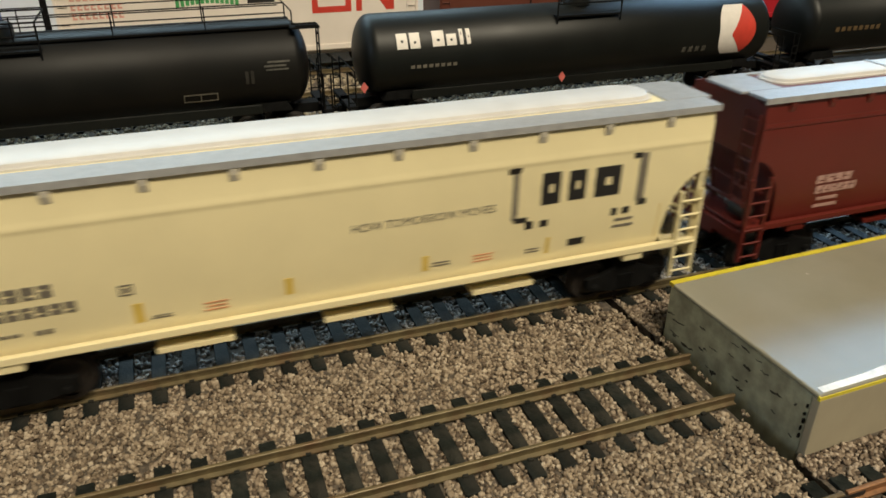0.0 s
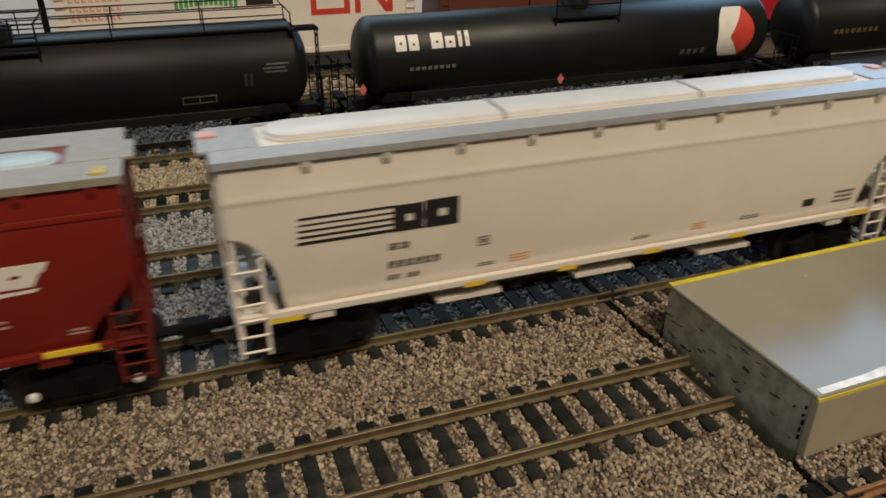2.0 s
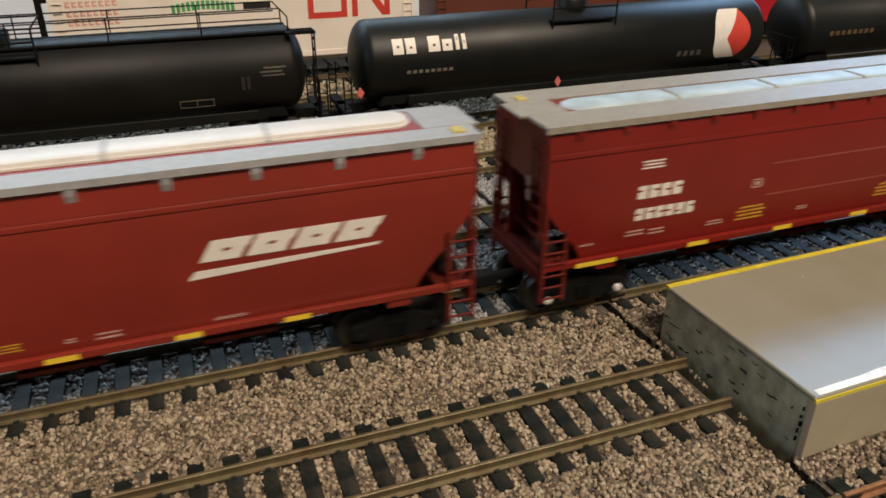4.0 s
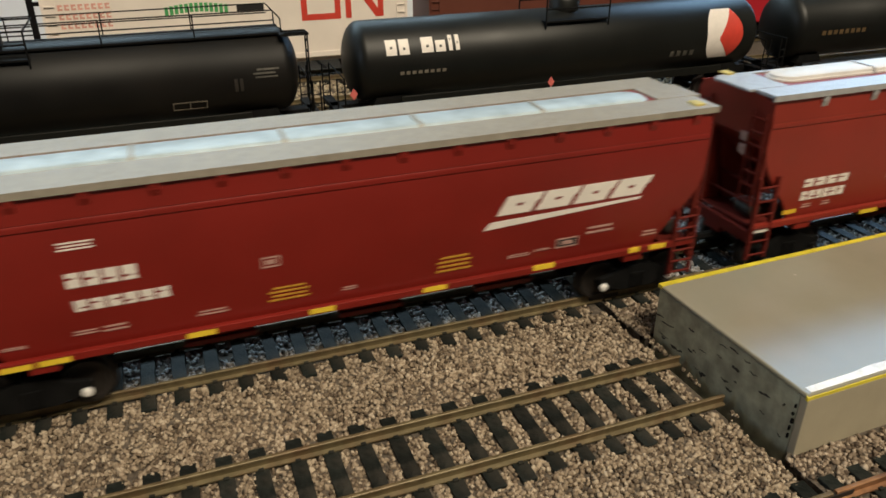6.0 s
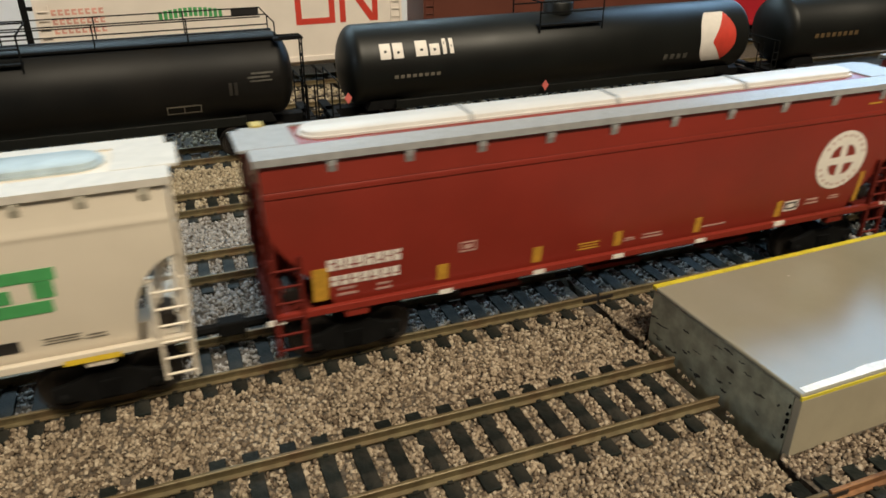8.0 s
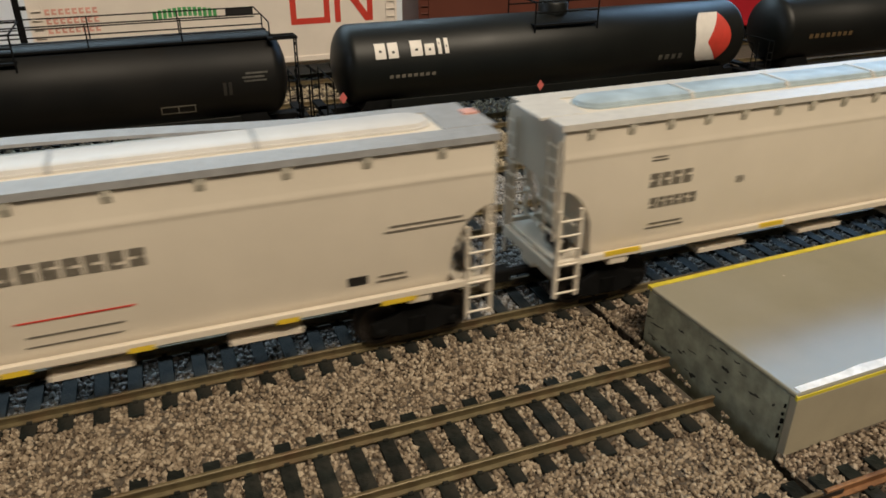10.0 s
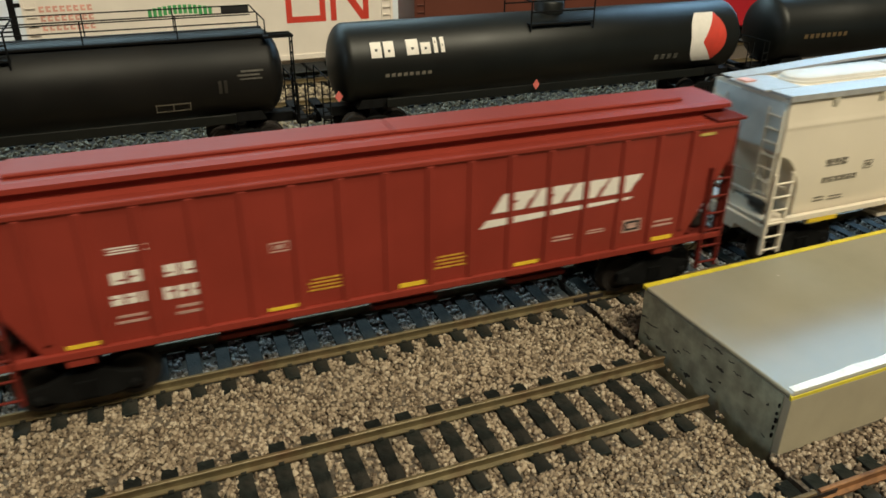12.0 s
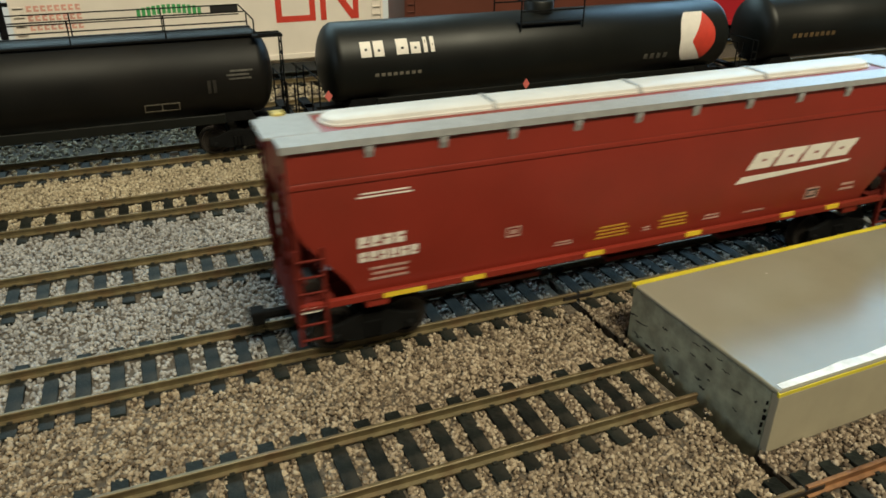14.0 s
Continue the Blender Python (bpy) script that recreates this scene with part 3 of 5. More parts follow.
            part("end_ladder", bm, rail_mat, car)
        bm = bmesh.new()
        xa, xb = sorted((e * (half - 0.0095), e * (half - 0.0005)))
        box(bm, xa, xb, -w + 0.0022, w - 0.0022, sill - 0.0002, sill + 0.0006, 0.0002)
        part("end_deck", bm, rail_mat, car)
        bm = bmesh.new()
        lathe(bm, [(-0.0040, 0.0016), (-0.0036, 0.0024), (0.0026, 0.0024), (0.0034, 0.0012), (0.0062, 0.0006)], 14, "y", (e * (half - 0.0048), -0.0075, sill + 0.0034))
        part("brake_cylinder", bm, WHEEL, car, "dark metal brake cylinder")
        bm = bmesh.new()
        rod(bm, (e * (half - 0.0060), -w + 0.0016, sill + 0.0105), (e * (half - 0.0060), w - 0.0016, sill + 0.0105), 0.0005, 8)
        rod(bm, (e * (half - 0.0025), -w + 0.0016, sill + 0.0062), (e * (half - 0.0025), w - 0.0016, sill + 0.0062), 0.0004, 8)
        part("brake_pipe", bm, rail_mat, car)
        if paint in (RED, RED_B):
            bm = bmesh.new()
            xa, xb = sorted((e * (half + 0.0001), e * (half + 0.0004)))
            for z0, z1 in ((zc + 0.0004, zc + 0.0030), (zc - 0.0036, zc - 0.0008)):
                box(bm, xa, xb, -0.0078, -0.0050, z0, z1)
            part("end_label", bm, PAINT_PINK, car, "small worn white label on the car end")
        if paint in (PALE, IVORY) and end_mat:
            bm = bmesh.new()
            xa, xb = sorted((e * (half - 0.0014), e * (half + 0.0026)))
            box(bm, xa, xb, 0.0004, 0.0044, eave + 0.0016, eave + 0.0022, 0.0001)
            part("step_pad", bm, PAINT_FADED, car, "faded pink step pad")
        if end_mat:
            bm = bmesh.new()
            xa, xb = sorted((e * (half + 0.0001), e * (half + 0.0006)))
            box(bm, xa, xb, -w + 0.001, w - 0.001, zc + 0.001, eave - 0.001)
            part("end_panel", bm, end_mat, car, "bluish white end panel")
    # discharge bays below the sill
    span = length - 0.078
    lip = 0.0118 if paint in (RED, RED_B, RED_DULL) else 0.0144
    for i in range(bays):
        c = -span / 2 + span * (i + 0.5) / bays
        q = span / bays * 0.43
        bm = bmesh.new()
        for z0, z1, a0, a1, b0, b1 in ((sill - 0.0006, 0.0124, q * 0.9, q * 0.40, 0.0140, 0.0110), (0.0122, 0.0110, q * 0.52, q * 0.52, lip, lip)):
            hi = [bm.verts.new((c + a * a0, b * b0, z0)) for a, b in ((-1, -1), (1, -1), (1, 1), (-1, 1))]
            lo = [bm.verts.new((c + a * a1, b * b1, z1)) for a, b in ((-1, -1), (1, -1), (1, 1), (-1, 1))]
            bm.faces.new(hi)
            bm.faces.new(lo[::-1])
            for m in range(4):
                n = (m + 1) % 4
                bm.faces.new((hi[m], lo[m], lo[n], hi[n]))
        part("discharge_bay", bm, paint, car)
    for e in (-1, 1):
        bogie(car, e * (half - (0.0155 if bright else 0.0195)), 0.0112 if bright else 0.0100)
    # bolster pads beside the bogies
    for e in (-1, 1):
        for s in (-1, 1):
            bm = bmesh.new()
            xa, xb = sorted((e * (half - 0.0170), e * (half - 0.0230)))
            box(bm, xa, xb, min(s * w, s * (w - 0.003)), max(s * w, s * (w - 0.003)), sill - 0.0028, sill - 0.0004, 0.0003)
            part("bolster_pad", bm, paint, car)
    # roof
    if round_roof:
        for y0, y1, z1 in ((-w + 0.00032, -w + 0.0012, eave + 0.0009), (w - 0.0012, w - 0.00032, eave - 0.0011)):
            bm = bmesh.new()
            box(bm, -half, half, y0, y1, eave - 0.0022, z1)
            part("top_chord", bm, paint, car)
    inset = 0.0105 if bright else 0.0072
    far_out = 0.0005 if bright else -0.0075 if round_roof else -0.0032
    hw = 0.0066 if round_roof and end_mat else 0.0056 if cut == "round" else 0.0050
    if not ribbed:
        for s in (-1, 1):
            bm = bmesh.new()
            y0, y1 = sorted((s * (w + (0.0005 if s < 0 else far_out)), s * (w - (inset if s < 0 else 0.0092))))
            if far_bow and s > 0:
                pts = []
                for n in range(25):
                    u = -half - 0.0012 + (length + 0.0024) * n / 24
                    pts.append((u, eave + 0.0008 + 0.0030 * math.sin(math.pi * min(1, n / 19)) ** 1.2))
                for (ua, za), (ub, zb) in zip(pts, pts[1:]):
                    vs = [bm.verts.new(q) for q in ((ua, y0, za), (ub, y0, zb), (ub, y1, zb), (ua, y1, za), (ua, y0, za + 0.0008), (ub, y0, zb + 0.0008), (ub, y1, zb + 0.0008), (ua, y1, za + 0.0008))]
                    for f in ((0, 3, 2, 1), (4, 5, 6, 7), (0, 1, 5, 4), (2, 3, 7, 6)):
                        bm.faces.new([vs[q] for q in f])
                bmesh.ops.remove_doubles(bm, verts=bm.verts, dist=0.00001)
                part("roof_walkway", bm, walk_mat, car, "bowed grey walkway lifting off the roof")
                continue
            box(bm, -half - 0.0012, half + 0.0012, y0, y1, eave + 0.0008, eave + 0.0016)
            edge = 0.0005 if s < 0 else far_out
            box(bm, -half - 0.0012, half + 0.0012, *sorted((s * (w + edge), s * (w + edge - 0.0005))), eave - 0.0001, eave + 0.0008)
            part("roof_walkway", bm, walk_mat, car)
        for e in (-1, 1):
            bm = bmesh.new()
            xa, xb = sorted((e * (half + 0.0034), e * (half - 0.0105)))
            box(bm, xa, xb, -w + inset + 0.0001, w - 0.0093, eave + 0.0009, eave + 0.0017, 0.0002)
            part("end_walkway", bm, walk_mat, car)
        pitch = 0.0184 if brackets == 10 else length / brackets
        for i in range(brackets):
            x = (i - (brackets - 1) / 2) * pitch + 0.0016
            bm = bmesh.new()
            prism(bm, [(-w - 0.0005, eave - 0.0003), (-w + 0.0008, eave - 0.0003), (-w + 0.0008, eave - 0.0032), (-w + 0.0001, eave - 0.0032), (-w - 0.0004, eave - 0.0016)], x - 0.0010, x + 0.0010, "x")
            part("walkway_bracket", bm, bracket_mat or walk_mat, car)
        if paint in (RED, RED_B):
            for xa, ya in ((-half + 0.0035, 0.0095), (half - 0.0035, -0.0125)):
                bm = bmesh.new()
                box(bm, xa - 0.0015, xa + 0.0015, ya - 0.0019, ya + 0.0019, eave + 0.0015, eave + 0.0021, 0.0001)
                part("yellow_step", bm, PAINT_STEP, car, "worn yellow step pad")
        hl = half - 0.0120
        pts = []
        for a in range(13):
            t = math.pi / 2 - math.pi * a / 12
            pts.append((hl - hw + hw * math.cos(t), hw * math.sin(t)))
        pts += [(-x, -y) for x, y in pts]
        bm = bmesh.new()
        rings = []
        sunk = 0.0009 if bright else 0.0
        for z, k2 in ((roof - 0.0014, 1.08), (roof + 0.0005 - sunk * 0.5, 1.08), (roof + 0.0006 - sunk * 0.5, 0.98), (roof + 0.0014 - sunk, 0.94), (roof + 0.0017 - sunk, 0.82)):
            rings.append([bm.verts.new((math.copysign(abs(x) - hw * (1 - k2), x), y * k2, z)) for x, y in pts])
        for r0, r1 in zip(rings, rings[1:]):
            for k2 in range(len(pts)):
                j = (k2 + 1) % len(pts)
                bm.faces.new((r0[k2], r0[j], r1[j], r1[k2]))
        bm.faces.new(rings[-1])
        bm.faces.new(rings[0][::-1])
        smooth(part("hatch_cover", bm, hatch_mat, car), 35)
        for i in range(straps):
            x = -hl + 2 * hl * (i + 1) / (straps + 1)
            bm = bmesh.new()
            prism(bm, [(-hw * 1.12, roof), (-hw * 1.1, roof + 0.0008 - sunk), (-hw * 0.96, roof + 0.0017 - sunk), (-hw * 0.82, roof + 0.0020 - sunk), (hw * 0.82, roof + 0.0020 - sunk), (hw * 0.96, roof + 0.0017 - sunk), (hw * 1.1, roof + 0.0008 - sunk), (hw * 1.12, roof)], x - 0.0005, x + 0.0005, "x")
            part("hatch_strap", bm, walk_mat, car)
    else:
        for s in (-1, 1):
            bm = bmesh.new()
            y0, y1 = sorted((s * (w - 0.0001), s * (w - 0.0045)))
            box(bm, -half, half, y0, y1, eave - 0.0002, eave + 0.0012, 0.0003)
            part("roof_edge", bm, paint, car)
        bm = bmesh.new()
        prism(bm, [(-0.0104, 0.0538), (-0.0104, 0.0550), (-0.0085, 0.0555), (0.0070, 0.0555), (0.0084, 0.0550), (0.0084, 0.0538)], -half - 0.001, half + 0.001, "x")
        part("roof_board", bm, paint, car)
        for e in (-1, 1):
            bm = bmesh.new()
            xa, xb = sorted((e * (half + 0.0026), e * (half - 0.0075)))
            box(bm, xa, xb, -w + 0.0002, w - 0.0002, eave + 0.0013, eave + 0.0021, 0.0002)
            part("end_walkway", bm, rail_mat, car, "dark red end walkway plate")
        bm = bmesh.new()
        box(bm, half - 0.0125, half - 0.0075, -w + 0.00035, -w + 0.0008, eave - 0.0020, eave - 0.0013)
        part("yellow_mark", bm, PAINT_STEP, car, "small yellow mark under the eave")
        for i in range(2):
            a = -half + 0.012 + i * (length - 0.024) / 2
            bm = bmesh.new()
            box(bm, a + 0.0001, a + (length - 0.024) / 2 - 0.0001, -0.0056, 0.0050, 0.0554, 0.0566, 0.0005)
            part("hatch_cover", bm, paint, car)
        for i in range(16):
            x = -half + 0.0145 + (length - 0.029) * i / 15
            if 0.0 <= i <= 15:
                zlo = sill if abs(x) < half - 0.02 else sill + 0.004
                for s in (-1, 1):
                    bm = bmesh.new()
                    box(bm, x - 0.0008, x + 0.0008, min(s * (w - 0.0008), s * (w + 0.0001)), max(s * (w - 0.0008), s * (w + 0.0001)), zlo, eave - 0.0002, 0.0002)
                    part("side_rib", bm, paint, car)
    return car


CARS = [
    hopper_car(0.1476, 0.3420, 0.0553, "dark maroon covered hopper car with pale grey roof", MAROON, WALK_GREY, HATCH_WHITE, "round", brackets=14, bracket_mat=MAROON, round_roof=True),
    hopper_car(-0.0660, 0.1306, 0.0553, "cream covered hopper car with grey roof walkways", CREAM, WALK_GREY, HATCH_WHITE, "round", brackets=10, end_mat=COOL_LIT_END, straps=0, bracket_mat=BRACKET_GREY, round_roof=True),
    hopper_car(-0.2866, -0.0863, 0.0554, "pale grey covered hopper car with white hatch trough", PALE, WALK_GREY, HATCH_WHITE, "round", brackets=10, end_mat=COOL_LIT_END, straps=2, bracket_mat=BRACKET_GREY, round_roof=True),
    hopper_car(-0.4962, -0.3062, 0.0552, "oxide red covered hopper car with tan walkways", RED, WALK_TAN, HATCH_BLUE, "straight", brackets=14, bright=True, straps=4, bracket_mat=RED),
    hopper_car(-0.7138, -0.5160, 0.0560, "red covered hopper car with white hatch trough", RED_B, WALK_GREY, HATCH_WHITE, "straight", brackets=10, straps=4, round_roof=True),
    hopper_car(-0.9253, -0.7346, 0.0552, "oxide red covered hopper car with bluish hatch trough", RED, WALK_TAN, HATCH_BLUE, "straight", brackets=14, bright=True, straps=4, bracket_mat=RED),
    hopper_car(-1.1427, -0.9479, 0.0559, "red covered hopper car with a round white emblem", RED_B, WALK_GREY, HATCH_WHITE, "straight", brackets=10, straps=3, round_roof=True),
    hopper_car(-1.3553, -1.1620, 0.0550, "ivory white covered hopper car with green emblem", IVORY, WALK_WHITE, HATCH_BLUE, "round", brackets=16, straps=4, bracket_mat=BRACKET_GREY),
    hopper_car(-1.5708, -1.3746, 0.0552, "ivory covered hopper car with grey walkways and faded lettering", IVORY, WALK_GREY, HATCH_WHITE, "round", brackets=10, end_mat=COOL_LIT_END, straps=3, bracket_mat=BRACKET_GREY, far_bow=True),
    hopper_car(-1.7825, -1.5882, 0.0503, "all-red ribbed covered hopper car", RED_DULL, RED_DULL, RED_DULL, "straight", ribbed=True),
    hopper_car(-2.0008, -1.8000, 0.0570, "red covered hopper car with white hatches closing the train", RED_B, WALK_GREY, HATCH_WHITE, "straight", brackets=10, straps=3, round_roof=True),
]


# ---- paintwork on the car sides ----
PAINT_MUSTARD = shader("faded_mustard_paint", (0.66, 0.47, 0.10), 0.5, var=0.1)


def film(bm, pts, y):
    """A thin polygon on a side whose distance from the car's middle is y, or y(z)."""
    ys = [y(z) if callable(y) else y for x, z in pts]
    fr = [bm.verts.new((x, yy - 0.00012, z)) for (x, z), yy in zip(pts, ys)]
    bk = [bm.verts.new((x, yy + 0.0003, z)) for (x, z), yy in zip(pts, ys)]
    bm.faces.new(fr)
    bm.faces.new(bk[::-1])
    for i in range(len(pts)):
        j = (i + 1) % len(pts)
        bm.faces.new((fr[i], bk[i], bk[j], fr[j]))


def side_skin(z, seam=0.048):
    """How far out the side lies at a height, for a car with its seam at that height."""
    if z > seam - 0.0004:
        return -HALF - 0.0006 if z < seam + 0.0017 else -HALF + (z - seam - 0.0009) * 0.03
    return -HALF + BELLY * (max(0.0, seam - z) / (seam - 0.0168)) ** 2


def plate(bm, u0, u1, z0, z1, y, lean=0.0):
    film(bm, [(u0, z0), (u1, z0), (u1 + lean, z1), (u0 + lean, z1)], y)


def mark(car, kind, u0, u1, z0, z1, material, n=1):
    """Paint on the near side: plain blocks, rows of small blocks for writing, thin lines, frames, slanted emblems."""
    bm = bmesh.new()
    y = -HALF + 0.0006 if car["ribbed"] else lambda z: side_skin(z, car["seam"])
    w, h = u1 - u0, z1 - z0
    name = {"text": "lettering", "lines": "small_lettering", "outline": "data_panel", "slant": "emblem", "swoosh": "emblem_underline", "disc": "round_emblem", "chunk": "emblem", "sill": "reflector"}.get(kind, "painted_mark")
    if kind == "text":
        rng = random.Random(round(u0 * 1e5))
        for i in range(n):
            a, b = u0 + w * i / n, u0 + w * (i + 0.8) / n
            cut = rng.choice((0.3, 0.5, 0.62))
            plate(bm, a, b, z0, z0 + h * (cut - 0.09), y)
            plate(bm, a, b, z0 + h * (cut + 0.09), z1, y)
            side = rng.choice((0.0, 0.0, 0.5, 0.6))
            plate(bm, a + (b - a) * side, a + (b - a) * (side + 0.4), z0 + h * (cut - 0.09), z0 + h * (cut + 0.09), y)
    elif kind == "lines":
        for i in range(n):
            t = h / (2 * n - 1) if n > 1 else min(h, 0.0005)
            c = z0 + (2 * i + 0.5) * t if n > 1 else (z0 + z1) / 2
            k = (0.0, 0.06, 0.0, 0.1)[i % 4] * w
            plate(bm, u0 + k, u1 - k, c - t * 0.42, c + t * 0.42, y)
    elif kind == "outline":
        t = min(w, h) * 0.12
        for r in ((u0, u0 + t, z0, z0 + t), (u0 + t, u1 - t, z0, z0 + t), (u1 - t, u1, z0, z0 + t), (u0, u0 + t, z1 - t, z1), (u0 + t, u1 - t, z1 - t, z1), (u1 - t, u1, z1 - t, z1), (u0, u0 + t, z0 + t, z1 - t), (u1 - t, u1, z0 + t, z1 - t)):
            plate(bm, *r, y)
        bmesh.ops.remove_doubles(bm, verts=bm.verts, dist=0.000002)
        inside = bmesh.new()
        plate(inside, u0 + w * 0.25, u1 - w * 0.25, z0 + h * 0.3, z0 + h * 0.7, y)
        part("panel_writing", inside, material, car)
        if u0 > 0.05:
            field = bmesh.new()
            plate(field, u0 + t, u1 - t, z0 + t, z1 - t, lambda q: side_skin(q, car["seam"]) + 0.00004 if not car["ribbed"] else y + 0.00004)
            part("panel_field", field, INK, car, "black field of the data panel")
    elif kind == "slant":
        lean = h * 0.62
        w2 = w - lean
        for i in range(n):
            a, b = u0 + w2 * i / n, u0 + w2 * (i + 0.86) / n
            plate(bm, a, b, z0, z0 + h * 0.42, y, lean * 0.42)
            plate(bm, a + lean * 0.58, b + lean * 0.58 + (w2 / n * 0.05), z0 + h * 0.58, z1, y, lean * 0.42)
            plate(bm, a + lean * 0.42, a + lean * 0.42 + (b - a) * 0.42, z0 + h * 0.42, z0 + h * 0.58, y, lean * 0.16)
            plate(bm, a + lean * 0.42 + (b - a) * 0.62, b + lean * 0.42, z0 + h * 0.42, z0 + h * 0.58, y, lean * 0.16)
    elif kind == "swoosh":
        t = 0.0021
        film(bm, [(u0, z0), (u1 - 0.001, z1 - 0.0007), (u1, z1), (u0 + 0.0018, z0 + t)], y)
    elif kind == "disc":
        c, d, r = (u0 + u1) / 2, (z0 + z1) / 2, (w + h) / 4
        for a0 in range(4):
            mid = math.pi / 4 + a0 * math.pi / 2
            sx, sz = math.copysign(1, math.cos(mid)), math.copysign(1, math.sin(mid))
            outer = [(c + r * math.cos(mid - math.pi / 4 + math.pi / 2 * k / 8), d + r * math.sin(mid - math.pi / 4 + math.pi / 2 * k / 8)) for k in range(9)]
            hole = [(c + sx * (0.13 * r + 0.38 * r * math.cos(math.pi / 2 * k / 6)), d + sz * (0.12 * r + 0.40 * r * math.sin(math.pi / 2 * k / 6))) for k in range(7)]
            if sx * sz < 0:
                hole = hole[::-1]
            corner = (c + sx * 0.13 * r, d + sz * 0.12 * r)
            n8 = 8
            for k in range(n8):
                h0 = hole[min(6, int(k * 6 / n8))]
                h1 = hole[min(6, int((k + 1) * 6 / n8))]
                poly = [outer[k], outer[k + 1], h1, h0] if h0 != h1 else [outer[k], outer[k + 1], h0]
                film(bm, poly, y)
            film(bm, [(c, d), outer[0], hole[0], corner], y)
            film(bm, [(c, d), corner, hole[-1], outer[-1]], y)
    elif kind == "chunk":
        plate(bm, u0, u1, z0, z0 + h * 0.36, y, 0)
        plate(bm, u0, u1, z0 + h * 0.64, z1, y, 0)
        plate(bm, u0 - w * 0.02, u0 + w * 0.40, z0 + h * 0.36, z0 + h * 0.64, y, 0)
        plate(bm, u0 + w * 0.66, u1, z0 + h * 0.36, z0 + h * 0.64, y, 0)
    elif kind == "sill":
        plate(bm, u0, u1, (z0 + z1) / 2 - 0.0007, (z0 + z1) / 2 + 0.0007, (-HALF - 0.0003) if (z0 + z1) / 2 < 0.0190 else y)
    else:
        plate(bm, u0, u1, z0, z1, y)
    if kind == "disc":
        bmesh.ops.remove_doubles(bm, verts=bm.verts, dist=0.00001)
        part(name, bm, material, car, "round white emblem with a cross")
        for i in range(22):
            t = 2 * math.pi * i / 22
            if i % 11 in (0, 10):
                continue
            bm = bmesh.new()
            q = 0.00034
            film(bm, [(c + r * 0.84 * math.cos(t) + q * a, d + r * 0.84 * math.sin(t) + q * b * 1.3) for a, b in ((-1, -1), (1, -1), (1, 1), (-1, 1))], lambda z: side_skin(z, car["seam"]) - 0.00006)
            part("ring_lettering", bm, PAINT_PINK, car)
        return
    part(name, bm, material, car)


def slogan(car, words, u0, u1, z0, z1, material):
    """Readable words on the near side, fitted to a strip."""
    cu = bpy.data.curves.new("slogan", "FONT")
    cu.body, cu.resolution_u = words, 2
    tmp = new("slogan_curve", cu)
    bpy.context.view_layer.update()
    me = bpy.data.meshes.new_from_object(tmp)
    bpy.data.objects.remove(tmp)
    xs, zs = [v.co.x for v in me.vertices], [v.co.y for v in me.vertices]
    ax, bx, az, bz = min(xs), max(xs), min(zs), max(zs)
    for v in me.vertices:
        z = z0 + (z1 - z0) * (v.co.y - az) / (bz - az)
        v.co = (u0 + (u1 - u0) * (v.co.x - ax) / (bx - ax), side_skin(z, car["seam"]) - 0.00013, z)
    me.materials.clear()
    me.materials.append(material)
    ob = new("lettering", me)
    ob.parent = car
    ob.modifiers.new("film", "SOLIDIFY").thickness = 0.0001
    return tagged(ob, "grey painted words on the side")


mark(CARS[0], "text", -0.0724, -0.0587, 0.0283, 0.0309, PAINT_PINK, 4)
mark(CARS[0], "text", -0.0717, -0.0559, 0.0248, 0.0274, PAINT_PINK, 6)
mark(CARS[0], "lines", -0.0707, -0.0618, 0.0198, 0.0235, PAINT_PINK, 2)
mark(CARS[0], "block", -0.0909, -0.0858, 0.0145, 0.0157, PAINT_WHITE)
mark(CARS[0], "block", -0.0533, -0.0503, 0.0150, 0.0161, PAINT_WHITE)
mark(CARS[1], "block", 0.0418, 0.0402, 0.0318, 0.0457, INK_GREY)
mark(CARS[1], "block", 0.0791, 0.0766, 0.0323, 0.0460, INK_GREY)
mark(CARS[1], "block", 0.0389, 0.0421, 0.0449, 0.0465, INK)
mark(CARS[1], "block", 0.0410, 0.0447, 0.0309, 0.0323, INK)
mark(CARS[1], "block", 0.0746, 0.0769, 0.0448, 0.0463, INK)
mark(CARS[1], "block", 0.0774, 0.0802, 0.0309, 0.0327, INK)
mark(CARS[1], "block", 0.0443, 0.0465, 0.0287, 0.0310, INK)
mark(CARS[1], "block", 0.0485, 0.0508, 0.0288, 0.0307, INK)
mark(CARS[1], "block", 0.0697, 0.0715, 0.0288, 0.0310, INK)
mark(CARS[1], "block", 0.0731, 0.0753, 0.0290, 0.0309, INK)
mark(CARS[1], "block", 0.0577, 0.0624, 0.0214, 0.0235, INK)
mark(CARS[1], "chunk", 0.0483, 0.0535, 0.0352, 0.0440, INK)
mark(CARS[1], "chunk", 0.0560, 0.0609, 0.0354, 0.0437, INK)
mark(CARS[1], "chunk", 0.0637, 0.0712, 0.0352, 0.0436, INK)
slogan(CARS[1], "HOW TOMORROW MOVES", -0.0011, 0.0356, 0.0352, 0.0374, INK_GREY)
mark(CARS[1], "text", -0.0786, -0.0655, 0.0309, 0.0341, INK_GREY, 4)
mark(CARS[1], "text", -0.0788, -0.0618, 0.0263, 0.0291, INK_GREY, 6)
mark(CARS[1], "text", -0.0786, -0.0741, 0.0220, 0.0228, INK_GREY, 2)
mark(CARS[1], "text", -0.0715, -0.0677, 0.0216, 0.0228, INK_GREY, 2)
mark(CARS[1], "outline", -0.0535, -0.0505, 0.0282, 0.0310, INK_GREY)
